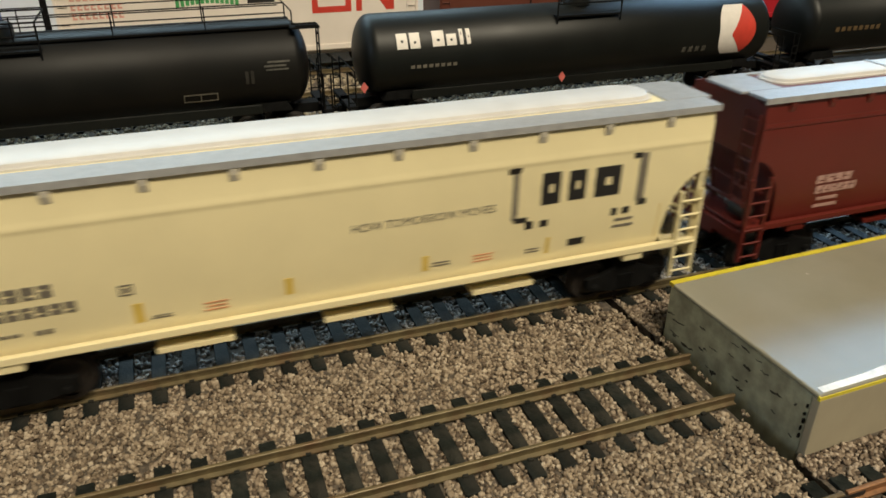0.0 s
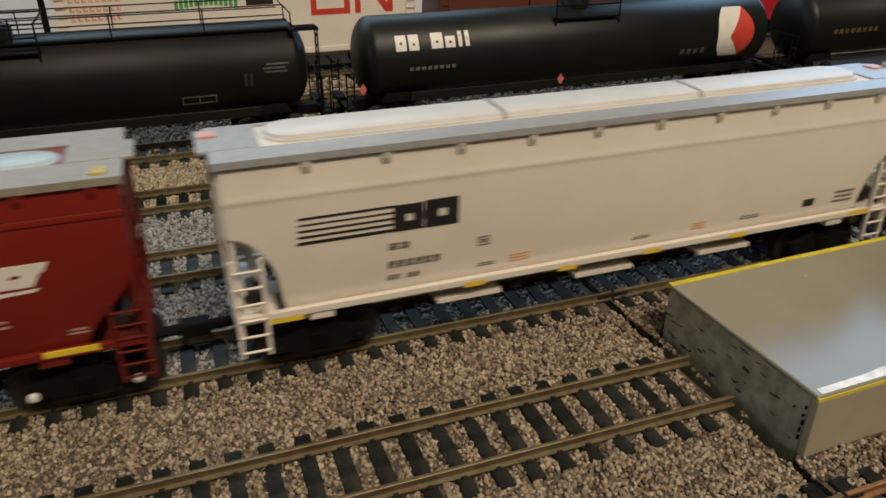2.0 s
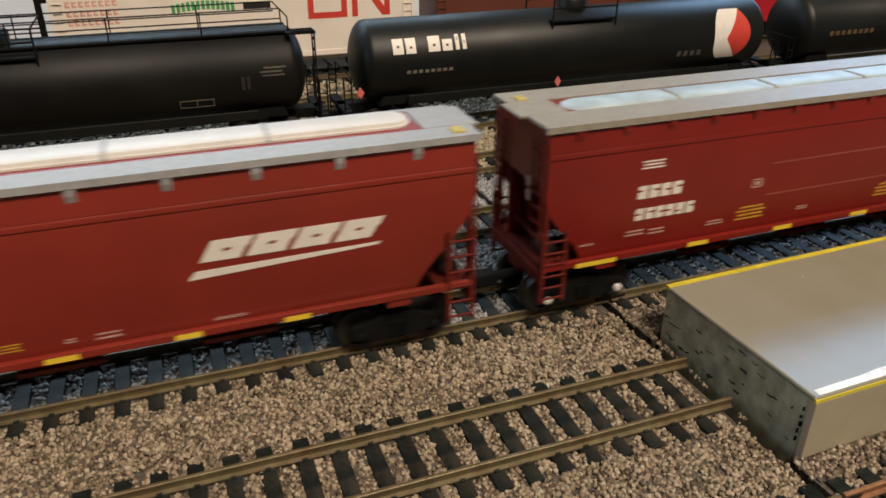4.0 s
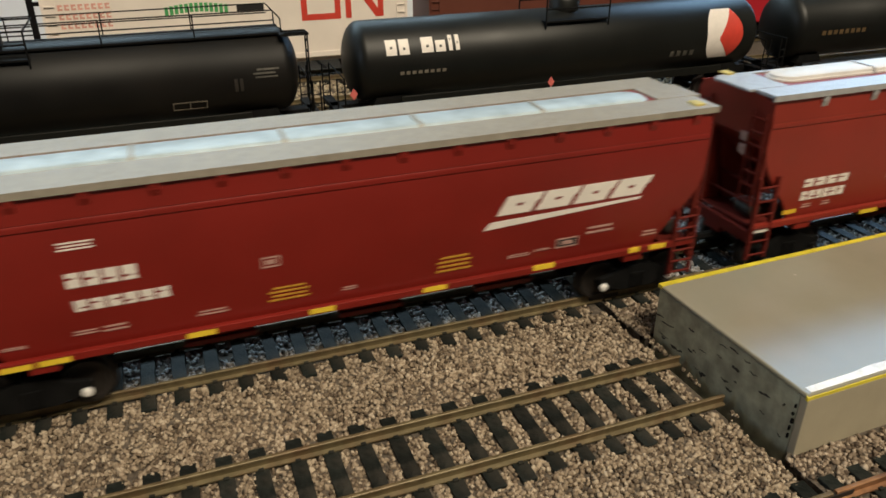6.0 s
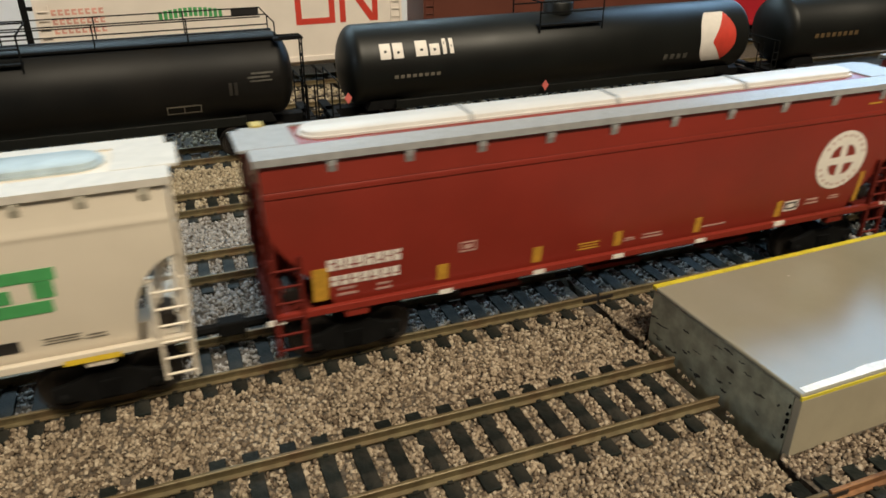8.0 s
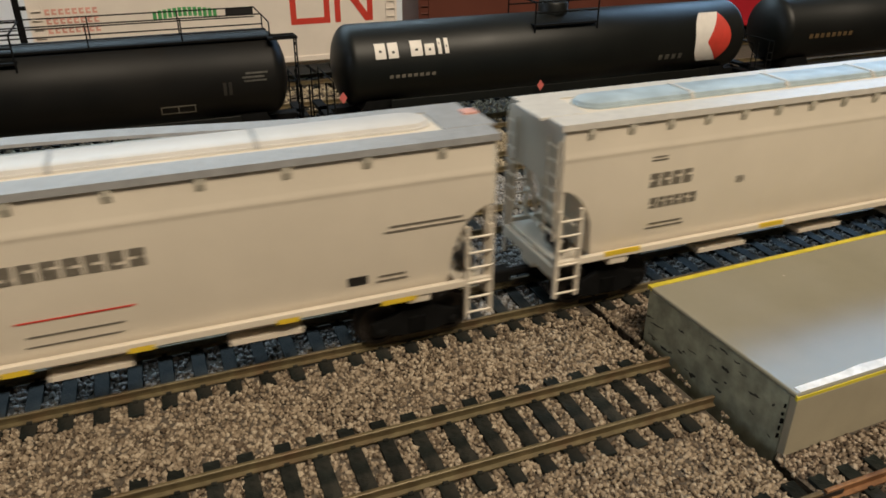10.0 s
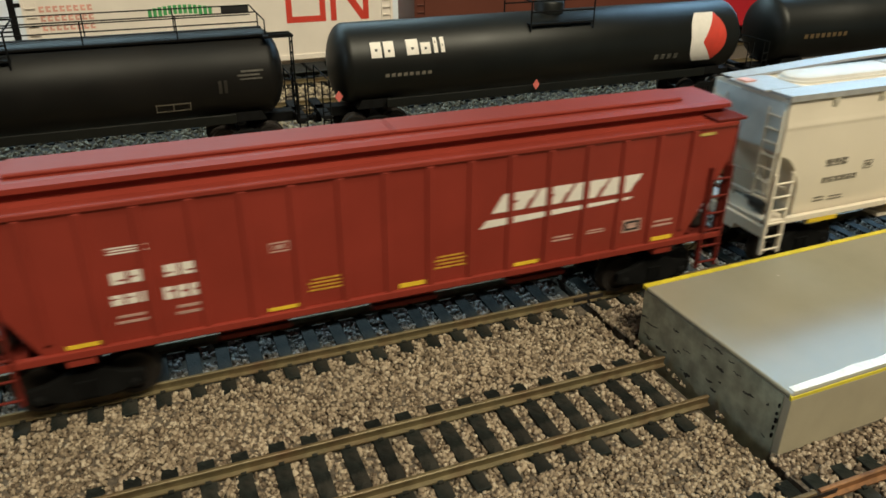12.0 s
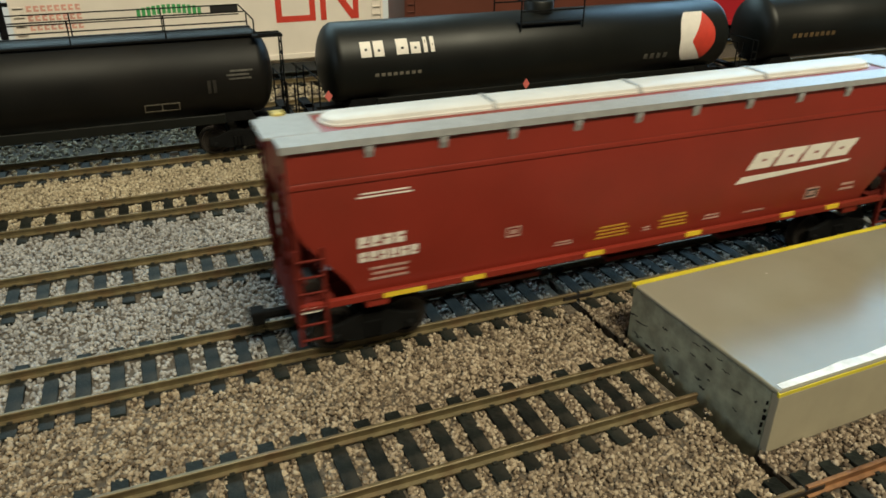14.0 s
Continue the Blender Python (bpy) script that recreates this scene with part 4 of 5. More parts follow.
mark(CARS[1], "block", -0.0864, -0.0830, 0.0206, 0.0309, PAINT_MUSTARD)
mark(CARS[1], "block", -0.0515, -0.0493, 0.0203, 0.0256, PAINT_MUSTARD)
mark(CARS[1], "block", -0.0178, -0.0157, 0.0211, 0.0257, PAINT_MUSTARD)
mark(CARS[1], "block", 0.0165, 0.0182, 0.0211, 0.0255, PAINT_MUSTARD)
mark(CARS[1], "block", 0.0510, 0.0521, 0.0202, 0.0251, PAINT_MUSTARD)
mark(CARS[1], "block", 0.0854, 0.0852, 0.0197, 0.0302, PAINT_MUSTARD)
mark(CARS[1], "lines", -0.0363, -0.0310, 0.0203, 0.0228, PAINT_ORANGE, 3)
mark(CARS[1], "lines", 0.0302, 0.0358, 0.0211, 0.0234, PAINT_ORANGE, 3)
mark(CARS[1], "lines", -0.0480, -0.0434, 0.0207, 0.0216, INK_GREY, 2)
mark(CARS[1], "lines", 0.0191, 0.0240, 0.0219, 0.0232, INK_GREY, 2)
mark(CARS[1], "lines", 0.0451, 0.0491, 0.0212, 0.0225, INK_GREY, 2)
mark(CARS[1], "lines", 0.0708, 0.0772, 0.0247, 0.0277, INK_GREY, 2)
mark(CARS[2], "block", -0.0841, -0.0610, 0.0409, 0.0415, INK)
mark(CARS[2], "block", -0.0842, -0.0610, 0.0394, 0.0398, INK)
mark(CARS[2], "block", -0.0844, -0.0611, 0.0378, 0.0383, INK)
mark(CARS[2], "block", -0.0845, -0.0611, 0.0362, 0.0368, INK)
mark(CARS[2], "block", -0.0847, -0.0611, 0.0345, 0.0353, INK)
mark(CARS[2], "chunk", -0.0614, -0.0539, 0.0344, 0.0414, INK)
mark(CARS[2], "chunk", -0.0536, -0.0448, 0.0343, 0.0417, INK)
mark(CARS[2], "text", -0.0627, -0.0569, 0.0295, 0.0313, INK_GREY, 2)
mark(CARS[2], "text", -0.0629, -0.0488, 0.0242, 0.0262, INK_GREY, 6)
mark(CARS[2], "text", -0.0630, -0.0597, 0.0207, 0.0221, INK_GREY, 2)
mark(CARS[2], "text", -0.0578, -0.0544, 0.0206, 0.0220, INK_GREY, 2)
mark(CARS[2], "outline", -0.0392, -0.0359, 0.0266, 0.0293, INK_GREY)
mark(CARS[2], "lines", -0.0390, -0.0340, 0.0202, 0.0212, INK_GREY, 2)
mark(CARS[2], "lines", -0.0299, -0.0240, 0.0200, 0.0223, PAINT_ORANGE, 3)
mark(CARS[2], "lines", 0.0272, 0.0320, 0.0201, 0.0222, PAINT_ORANGE, 3)
mark(CARS[2], "block", 0.0669, 0.0711, 0.0214, 0.0239, INK)
mark(CARS[2], "lines", 0.0785, 0.0862, 0.0212, 0.0252, INK_GREY, 3)
mark(CARS[2], "lines", 0.0079, 0.0133, 0.0201, 0.0210, INK_GREY, 2)
mark(CARS[2], "lines", 0.0442, 0.0511, 0.0207, 0.0218, INK_GREY, 2)
mark(CARS[2], "sill", -0.0935, -0.0845, 0.0155, 0.0161, PAINT_YELLOW)
mark(CARS[2], "sill", -0.0430, -0.0373, 0.0160, 0.0167, PAINT_YELLOW)
mark(CARS[2], "sill", -0.0158, -0.0103, 0.0157, 0.0165, PAINT_YELLOW)
mark(CARS[2], "sill", 0.0108, 0.0164, 0.0163, 0.0169, PAINT_YELLOW)
mark(CARS[2], "sill", 0.0401, 0.0461, 0.0164, 0.0171, PAINT_YELLOW)
mark(CARS[2], "sill", 0.0847, 0.0934, 0.0170, 0.0177, PAINT_YELLOW)
mark(CARS[3], "lines", -0.0669, -0.0601, 0.0422, 0.0445, PAINT_WHITE, 3)
mark(CARS[3], "text", -0.0671, -0.0524, 0.0334, 0.0372, PAINT_WHITE, 4)
mark(CARS[3], "text", -0.0668, -0.0471, 0.0268, 0.0303, PAINT_WHITE, 6)
mark(CARS[3], "lines", -0.0690, -0.0631, 0.0220, 0.0237, PAINT_PINK, 2)
mark(CARS[3], "lines", -0.0615, -0.0562, 0.0215, 0.0233, PAINT_PINK, 2)
mark(CARS[3], "outline", -0.0285, -0.0249, 0.0313, 0.0340, PAINT_PINK)
mark(CARS[3], "lines", -0.0316, -0.0214, 0.0210, 0.0254, PAINT_AMBER, 4)
mark(CARS[3], "lines", 0.0216, 0.0312, 0.0212, 0.0256, PAINT_AMBER, 4)
mark(CARS[3], "slant", 0.0328, 0.0798, 0.0344, 0.0398, PAINT_WHITE, 4)
mark(CARS[3], "swoosh", 0.0299, 0.0761, 0.0306, 0.0338, PAINT_WHITE)
mark(CARS[3], "outline", 0.0539, 0.0600, 0.0217, 0.0249, PAINT_PINK)
mark(CARS[3], "lines", -0.0227, 0.0246, 0.0376, 0.0389, PAINT_FAINT)
mark(CARS[3], "lines", -0.0223, 0.0255, 0.0278, 0.0287, PAINT_FAINT)
mark(CARS[3], "lines", -0.0418, -0.0359, 0.0211, 0.0225, PAINT_PINK, 2)
mark(CARS[3], "lines", -0.0087, -0.0049, 0.0212, 0.0223, PAINT_PINK, 2)
mark(CARS[3], "lines", 0.0377, 0.0434, 0.0213, 0.0227, PAINT_PINK, 2)
mark(CARS[3], "lines", 0.0449, 0.0493, 0.0219, 0.0228, PAINT_PINK, 2)
mark(CARS[3], "lines", 0.0608, 0.0685, 0.0249, 0.0270, PAINT_PINK, 2)
mark(CARS[3], "lines", 0.0791, 0.0832, 0.0206, 0.0221, PAINT_PINK, 2)
mark(CARS[3], "lines", -0.0833, -0.0785, 0.0212, 0.0218, PAINT_PINK, 2)
mark(CARS[3], "sill", -0.0847, -0.0722, 0.0163, 0.0169, PAINT_YELLOW)
mark(CARS[3], "sill", -0.0485, -0.0416, 0.0165, 0.0174, PAINT_YELLOW)
mark(CARS[3], "sill", -0.0179, -0.0112, 0.0168, 0.0174, PAINT_YELLOW)
mark(CARS[3], "sill", 0.0119, 0.0185, 0.0168, 0.0176, PAINT_YELLOW)
mark(CARS[3], "sill", 0.0418, 0.0476, 0.0169, 0.0178, PAINT_YELLOW)
mark(CARS[3], "sill", 0.0733, 0.0847, 0.0171, 0.0180, PAINT_YELLOW)
mark(CARS[4], "text", -0.0810, -0.0632, 0.0275, 0.0302, PAINT_WHITE, 4)
mark(CARS[4], "text", -0.0809, -0.0636, 0.0230, 0.0260, PAINT_WHITE, 6)
mark(CARS[4], "lines", -0.0795, -0.0759, 0.0203, 0.0216, PAINT_PINK, 2)
mark(CARS[4], "lines", -0.0715, -0.0683, 0.0202, 0.0216, PAINT_PINK, 2)
mark(CARS[4], "outline", -0.0473, -0.0437, 0.0261, 0.0287, PAINT_PINK)
mark(CARS[4], "lines", -0.0118, -0.0059, 0.0197, 0.0218, PAINT_AMBER, 3)
mark(CARS[4], "lines", 0.0025, 0.0049, 0.0195, 0.0206, PAINT_PINK, 2)
mark(CARS[4], "lines", 0.0089, 0.0144, 0.0190, 0.0208, PAINT_PINK, 2)
mark(CARS[4], "lines", 0.0342, 0.0420, 0.0186, 0.0193, PAINT_PINK, 2)
mark(CARS[4], "sill", -0.0859, -0.0811, 0.0191, 0.0201, PAINT_YELLOW)
mark(CARS[4], "sill", -0.0563, -0.0492, 0.0157, 0.0165, PAINT_YELLOW)
mark(CARS[4], "sill", -0.0288, -0.0222, 0.0162, 0.0171, PAINT_YELLOW)
mark(CARS[4], "sill", -0.0020, 0.0050, 0.0165, 0.0174, PAINT_YELLOW)
mark(CARS[4], "sill", 0.0252, 0.0312, 0.0166, 0.0175, PAINT_YELLOW)
mark(CARS[4], "sill", 0.0501, 0.0564, 0.0163, 0.0169, PAINT_YELLOW)
mark(CARS[4], "sill", -0.0976, -0.0929, 0.0159, 0.0167, PAINT_WHITE)
mark(CARS[5], "lines", -0.0670, -0.0599, 0.0426, 0.0445, PAINT_WHITE, 3)
mark(CARS[5], "text", -0.0669, -0.0520, 0.0336, 0.0372, PAINT_WHITE, 4)
mark(CARS[5], "text", -0.0665, -0.0462, 0.0275, 0.0303, PAINT_WHITE, 6)
mark(CARS[5], "lines", -0.0683, -0.0631, 0.0213, 0.0224, PAINT_PINK, 2)
mark(CARS[5], "lines", -0.0622, -0.0568, 0.0210, 0.0226, PAINT_PINK, 2)
mark(CARS[5], "outline", -0.0264, -0.0221, 0.0307, 0.0335, PAINT_PINK)
mark(CARS[5], "lines", -0.0419, -0.0351, 0.0206, 0.0219, PAINT_PINK, 2)
mark(CARS[5], "lines", -0.0255, -0.0158, 0.0209, 0.0248, PAINT_AMBER, 4)
mark(CARS[5], "lines", 0.0169, 0.0264, 0.0205, 0.0251, PAINT_AMBER, 4)
mark(CARS[5], "slant", 0.0327, 0.0798, 0.0345, 0.0396, PAINT_WHITE, 4)
mark(CARS[5], "swoosh", 0.0293, 0.0760, 0.0308, 0.0337, PAINT_WHITE)
mark(CARS[5], "outline", 0.0510, 0.0577, 0.0216, 0.0245, PAINT_PINK)
mark(CARS[5], "lines", -0.0828, -0.0779, 0.0204, 0.0211, PAINT_PINK, 2)
mark(CARS[5], "lines", 0.0368, 0.0432, 0.0211, 0.0220, PAINT_PINK, 2)
mark(CARS[5], "lines", 0.0445, 0.0490, 0.0218, 0.0224, PAINT_PINK, 2)
mark(CARS[5], "lines", 0.0600, 0.0682, 0.0245, 0.0267, PAINT_PINK, 2)
mark(CARS[5], "lines", 0.0784, 0.0831, 0.0206, 0.0222, PAINT_PINK, 2)
mark(CARS[5], "lines", -0.0077, -0.0041, 0.0205, 0.0215, PAINT_PINK, 2)
mark(CARS[5], "sill", -0.0839, -0.0773, 0.0164, 0.0171, PAINT_YELLOW)
mark(CARS[5], "sill", -0.0761, -0.0695, 0.0166, 0.0171, PAINT_YELLOW)
mark(CARS[5], "sill", -0.0450, -0.0385, 0.0166, 0.0173, PAINT_YELLOW)
mark(CARS[5], "sill", -0.0165, -0.0103, 0.0170, 0.0175, PAINT_YELLOW)
mark(CARS[5], "sill", 0.0126, 0.0190, 0.0169, 0.0178, PAINT_YELLOW)
mark(CARS[5], "sill", 0.0438, 0.0500, 0.0174, 0.0180, PAINT_YELLOW)
mark(CARS[5], "sill", 0.0735, 0.0769, 0.0172, 0.0181, PAINT_YELLOW)
mark(CARS[5], "sill", 0.0802, 0.0856, 0.0170, 0.0179, PAINT_YELLOW)
mark(CARS[6], "disc", 0.0652, 0.0840, 0.0255, 0.0443, PAINT_WHITE)
mark(CARS[6], "block", -0.0878, -0.0839, 0.0190, 0.0283, PAINT_AMBER)
mark(CARS[6], "block", -0.0556, -0.0527, 0.0188, 0.0234, PAINT_AMBER)
mark(CARS[6], "block", -0.0283, -0.0256, 0.0186, 0.0234, PAINT_AMBER)
mark(CARS[6], "block", -0.0030, -0.0006, 0.0191, 0.0237, PAINT_AMBER)
mark(CARS[6], "block", 0.0242, 0.0264, 0.0186, 0.0235, PAINT_AMBER)
mark(CARS[6], "block", 0.0538, 0.0559, 0.0188, 0.0241, PAINT_AMBER)
mark(CARS[6], "block", 0.0848, 0.0862, 0.0194, 0.0297, PAINT_AMBER)
mark(CARS[6], "sill", -0.0559, -0.0522, 0.0158, 0.0169, PAINT_WHITE)
mark(CARS[6], "sill", -0.0288, -0.0254, 0.0163, 0.0173, PAINT_WHITE)
mark(CARS[6], "sill", -0.0041, -0.0004, 0.0166, 0.0174, PAINT_WHITE)
mark(CARS[6], "sill", 0.0238, 0.0273, 0.0165, 0.0173, PAINT_WHITE)
mark(CARS[6], "sill", 0.0526, 0.0563, 0.0170, 0.0180, PAINT_WHITE)
mark(CARS[6], "sill", -0.0995, -0.0953, 0.0160, 0.0169, PAINT_WHITE)
mark(CARS[6], "sill", 0.0952, 0.0988, 0.0170, 0.0179, PAINT_WHITE)
mark(CARS[6], "text", -0.0840, -0.0650, 0.0272, 0.0303, PAINT_WHITE, 8)
mark(CARS[6], "text", -0.0833, -0.0654, 0.0227, 0.0255, PAINT_WHITE, 7)
mark(CARS[6], "lines", -0.0818, -0.0768, 0.0195, 0.0220, PAINT_PINK, 2)
mark(CARS[6], "lines", -0.0719, -0.0679, 0.0192, 0.0214, PAINT_PINK, 2)
mark(CARS[6], "outline", -0.0498, -0.0452, 0.0261, 0.0290, PAINT_PINK)
mark(CARS[6], "lines", -0.0143, -0.0078, 0.0198, 0.0220, PAINT_AMBER, 3)
mark(CARS[6], "lines", 0.0003, 0.0038, 0.0201, 0.0211, PAINT_PINK, 2)
mark(CARS[6], "lines", 0.0063, 0.0129, 0.0199, 0.0214, PAINT_PINK, 2)
mark(CARS[6], "lines", 0.0650, 0.0700, 0.0213, 0.0232, PAINT_PINK, 2)
mark(CARS[6], "lines", 0.0742, 0.0780, 0.0219, 0.0231, PAINT_PINK, 2)
mark(CARS[6], "lines", 0.0270, 0.0355, 0.0198, 0.0205, PAINT_PINK)
mark(CARS[6], "outline", 0.0569, 0.0621, 0.0202, 0.0236, PAINT_WHITE)
mark(CARS[6], "lines", 0.0797, 0.0848, 0.0515, 0.0522, PAINT_AMBER)
mark(CARS[7], "block", 0.0564, 0.0722, 0.0372, 0.0400, PAINT_GREEN)
mark(CARS[7], "block", 0.0532, 0.0704, 0.0293, 0.0323, PAINT_GREEN)
mark(CARS[7], "block", 0.0673, 0.0714, 0.0330, 0.0371, PAINT_GREEN)
mark(CARS[7], "block", 0.0587, 0.0630, 0.0328, 0.0359, PAINT_GREEN)
mark(CARS[7], "block", 0.0547, 0.0618, 0.0203, 0.0232, INK)
mark(CARS[7], "lines", 0.0663, 0.0740, 0.0209, 0.0227, INK_GREY, 3)
mark(CARS[7], "lines", 0.0750, 0.0791, 0.0206, 0.0219, INK_GREY, 2)
mark(CARS[7], "sill", 0.0694, 0.0813, 0.0161, 0.0167, PAINT_YELLOW)
mark(CARS[7], "sill", 0.0375, 0.0447, 0.0163, 0.0167, PAINT_YELLOW)
mark(CARS[7], "text", -0.0690, -0.0546, 0.0357, 0.0398, INK_GREY, 4)
mark(CARS[7], "text", -0.0680, -0.0520, 0.0292, 0.0324, INK_GREY, 6)
mark(CARS[7], "lines", -0.0693, -0.0641, 0.0434, 0.0448, INK_GREY, 2)
mark(CARS[7], "lines", -0.0678, -0.0552, 0.0224, 0.0244, INK_GREY, 2)
mark(CARS[7], "outline", -0.0391, -0.0365, 0.0330, 0.0350, INK_GREY)
mark(CARS[7], "sill", -0.0815, -0.0699, 0.0175, 0.0181, PAINT_YELLOW)
mark(CARS[7], "sill", -0.0275, -0.0183, 0.0172, 0.0178, PAINT_YELLOW)
mark(CARS[8], "text", -0.0175, 0.0168, 0.0369, 0.0412, INK_GREY, 8)
mark(CARS[8], "lines", -0.0121, 0.0118, 0.0267, 0.0278, PAINT_RED)
mark(CARS[8], "lines", -0.0106, 0.0090, 0.0230, 0.0237, INK_GREY)
mark(CARS[8], "lines", -0.0112, 0.0083, 0.0204, 0.0210, INK_GREY)
mark(CARS[8], "text", -0.0787, -0.0696, 0.0330, 0.0353, INK_GREY, 3)
mark(CARS[8], "text", -0.0782, -0.0638, 0.0274, 0.0292, INK_GREY, 6)
mark(CARS[8], "lines", -0.0794, -0.0750, 0.0210, 0.0227, INK_GREY, 2)
mark(CARS[8], "lines", -0.0733, -0.0672, 0.0208, 0.0223, INK_GREY, 2)
mark(CARS[8], "outline", -0.0624, -0.0590, 0.0302, 0.0330, INK_GREY)
mark(CARS[8], "block", 0.0600, 0.0650, 0.0214, 0.0239, INK)
mark(CARS[8], "lines", 0.0674, 0.0754, 0.0210, 0.0232, INK_GREY, 2)
mark(CARS[8], "lines", 0.0695, 0.0911, 0.0347, 0.0367, INK_GREY, 2)
mark(CARS[8], "sill", -0.0813, -0.0695, 0.0152, 0.0158, PAINT_YELLOW)
mark(CARS[8], "sill", -0.0477, -0.0415, 0.0154, 0.0164, PAINT_YELLOW)
mark(CARS[8], "sill", -0.0173, -0.0112, 0.0155, 0.0167, PAINT_YELLOW)
mark(CARS[8], "sill", 0.0084, 0.0141, 0.0160, 0.0167, PAINT_YELLOW)
mark(CARS[8], "sill", 0.0418, 0.0472, 0.0158, 0.0168, PAINT_YELLOW)
mark(CARS[8], "sill", 0.0679, 0.0771, 0.0157, 0.0162, PAINT_YELLOW)
mark(CARS[9], "lines", -0.0676, -0.0594, 0.0396, 0.0412, PAINT_WHITE, 3)
mark(CARS[9], "text", -0.0678, -0.0601, 0.0324, 0.0353, PAINT_WHITE, 2)
mark(CARS[9], "text", -0.0568, -0.0498, 0.0324, 0.0353, PAINT_WHITE, 2)
mark(CARS[9], "text", -0.0685, -0.0592, 0.0273, 0.0298, PAINT_WHITE, 3)
mark(CARS[9], "text", -0.0577, -0.0493, 0.0267, 0.0298, PAINT_WHITE, 3)
mark(CARS[9], "lines", -0.0683, -0.0618, 0.0225, 0.0247, PAINT_PINK, 2)
mark(CARS[9], "lines", -0.0557, -0.0495, 0.0223, 0.0248, PAINT_PINK, 2)
mark(CARS[9], "lines", 0.0404, 0.0466, 0.0238, 0.0253, PAINT_PINK, 2)
mark(CARS[9], "lines", 0.0510, 0.0568, 0.0243, 0.0254, PAINT_PINK, 2)
mark(CARS[9], "lines", 0.0728, 0.0795, 0.0228, 0.0248, PAINT_PINK, 2)
mark(CARS[9], "outline", -0.0337, -0.0292, 0.0340, 0.0365, PAINT_PINK)
mark(CARS[9], "lines", -0.0256, -0.0168, 0.0220, 0.0254, PAINT_AMBER, 4)
mark(CARS[9], "lines", 0.0068, 0.0153, 0.0219, 0.0255, PAINT_AMBER, 4)
mark(CARS[9], "slant", 0.0224, 0.0680, 0.0350, 0.0399, PAINT_WHITE, 4)
mark(CARS[9], "swoosh", 0.0191, 0.0646, 0.0311, 0.0335, PAINT_WHITE)
mark(CARS[9], "outline", 0.0626, 0.0686, 0.0227, 0.0265, PAINT_PINK)
mark(CARS[9], "block", -0.0794, -0.0720, 0.0184, 0.0194, PAINT_YELLOW)
mark(CARS[9], "block", -0.0354, -0.0282, 0.0186, 0.0195, PAINT_YELLOW)
mark(CARS[9], "block", -0.0027, 0.0041, 0.0184, 0.0196, PAINT_YELLOW)
mark(CARS[9], "block", 0.0294, 0.0364, 0.0185, 0.0195, PAINT_YELLOW)
mark(CARS[9], "block", 0.0730, 0.0799, 0.0184, 0.0196, PAINT_YELLOW)
mark(CARS[10], "lines", -0.0845, -0.0708, 0.0439, 0.0452, PAINT_WHITE, 2)
mark(CARS[10], "text", -0.0847, -0.0721, 0.0307, 0.0336, PAINT_WHITE, 4)
mark(CARS[10], "text", -0.0845, -0.0687, 0.0266, 0.0293, PAINT_WHITE, 6)
mark(CARS[10], "lines", -0.0818, -0.0716, 0.0208, 0.0247, PAINT_PINK, 3)
mark(CARS[10], "outline", -0.0446, -0.0403, 0.0264, 0.0294, PAINT_PINK)
mark(CARS[10], "lines", -0.0162, -0.0055, 0.0205, 0.0244, PAINT_AMBER, 4)
mark(CARS[10], "lines", 0.0051, 0.0150, 0.0203, 0.0244, PAINT_AMBER, 4)
mark(CARS[10], "slant", 0.0331, 0.0768, 0.0348, 0.0399, PAINT_WHITE, 4)
mark(CARS[10], "swoosh", 0.0301, 0.0749, 0.0306, 0.0332, PAINT_WHITE)
mark(CARS[10], "outline", 0.0601, 0.0653, 0.0211, 0.0249, PAINT_PINK)
mark(CARS[10], "sill", -0.0790, -0.0677, 0.0165, 0.0174, PAINT_YELLOW)
mark(CARS[10], "sill", -0.0570, -0.0508, 0.0165, 0.0177, PAINT_YELLOW)
mark(CARS[10], "sill", -0.0200, -0.0141, 0.0166, 0.0181, PAINT_YELLOW)
mark(CARS[10], "sill", 0.0141, 0.0197, 0.0170, 0.0181, PAINT_YELLOW)
mark(CARS[10], "sill", 0.0502, 0.0555, 0.0171, 0.0186, PAINT_YELLOW)
mark(CARS[10], "sill", 0.0689, 0.0741, 0.0170, 0.0182, PAINT_YELLOW)
mark(CARS[10], "sill", -0.0996, -0.0951, 0.0163, 0.0171, PAINT_WHITE)
mark(CARS[10], "lines", -0.0294, -0.0236, 0.0208, 0.0221, PAINT_PINK, 2)
mark(CARS[10], "lines", -0.0004, 0.0023, 0.0205, 0.0218, PAINT_PINK, 2)
mark(CARS[10], "lines", 0.0213, 0.0272, 0.0204, 0.0220, PAINT_PINK, 2)
mark(CARS[10], "lines", 0.0361, 0.0448, 0.0202, 0.0207, PAINT_PINK, 2)
mark(CARS[10], "lines", 0.0745, 0.0805, 0.0220, 0.0246, PAINT_PINK, 2)
mark(CARS[4], "slant", 0.0331, 0.0768, 0.0348, 0.0399, PAINT_WHITE, 4)
mark(CARS[4], "swoosh", 0.0301, 0.0749, 0.0306, 0.0332, PAINT_WHITE)


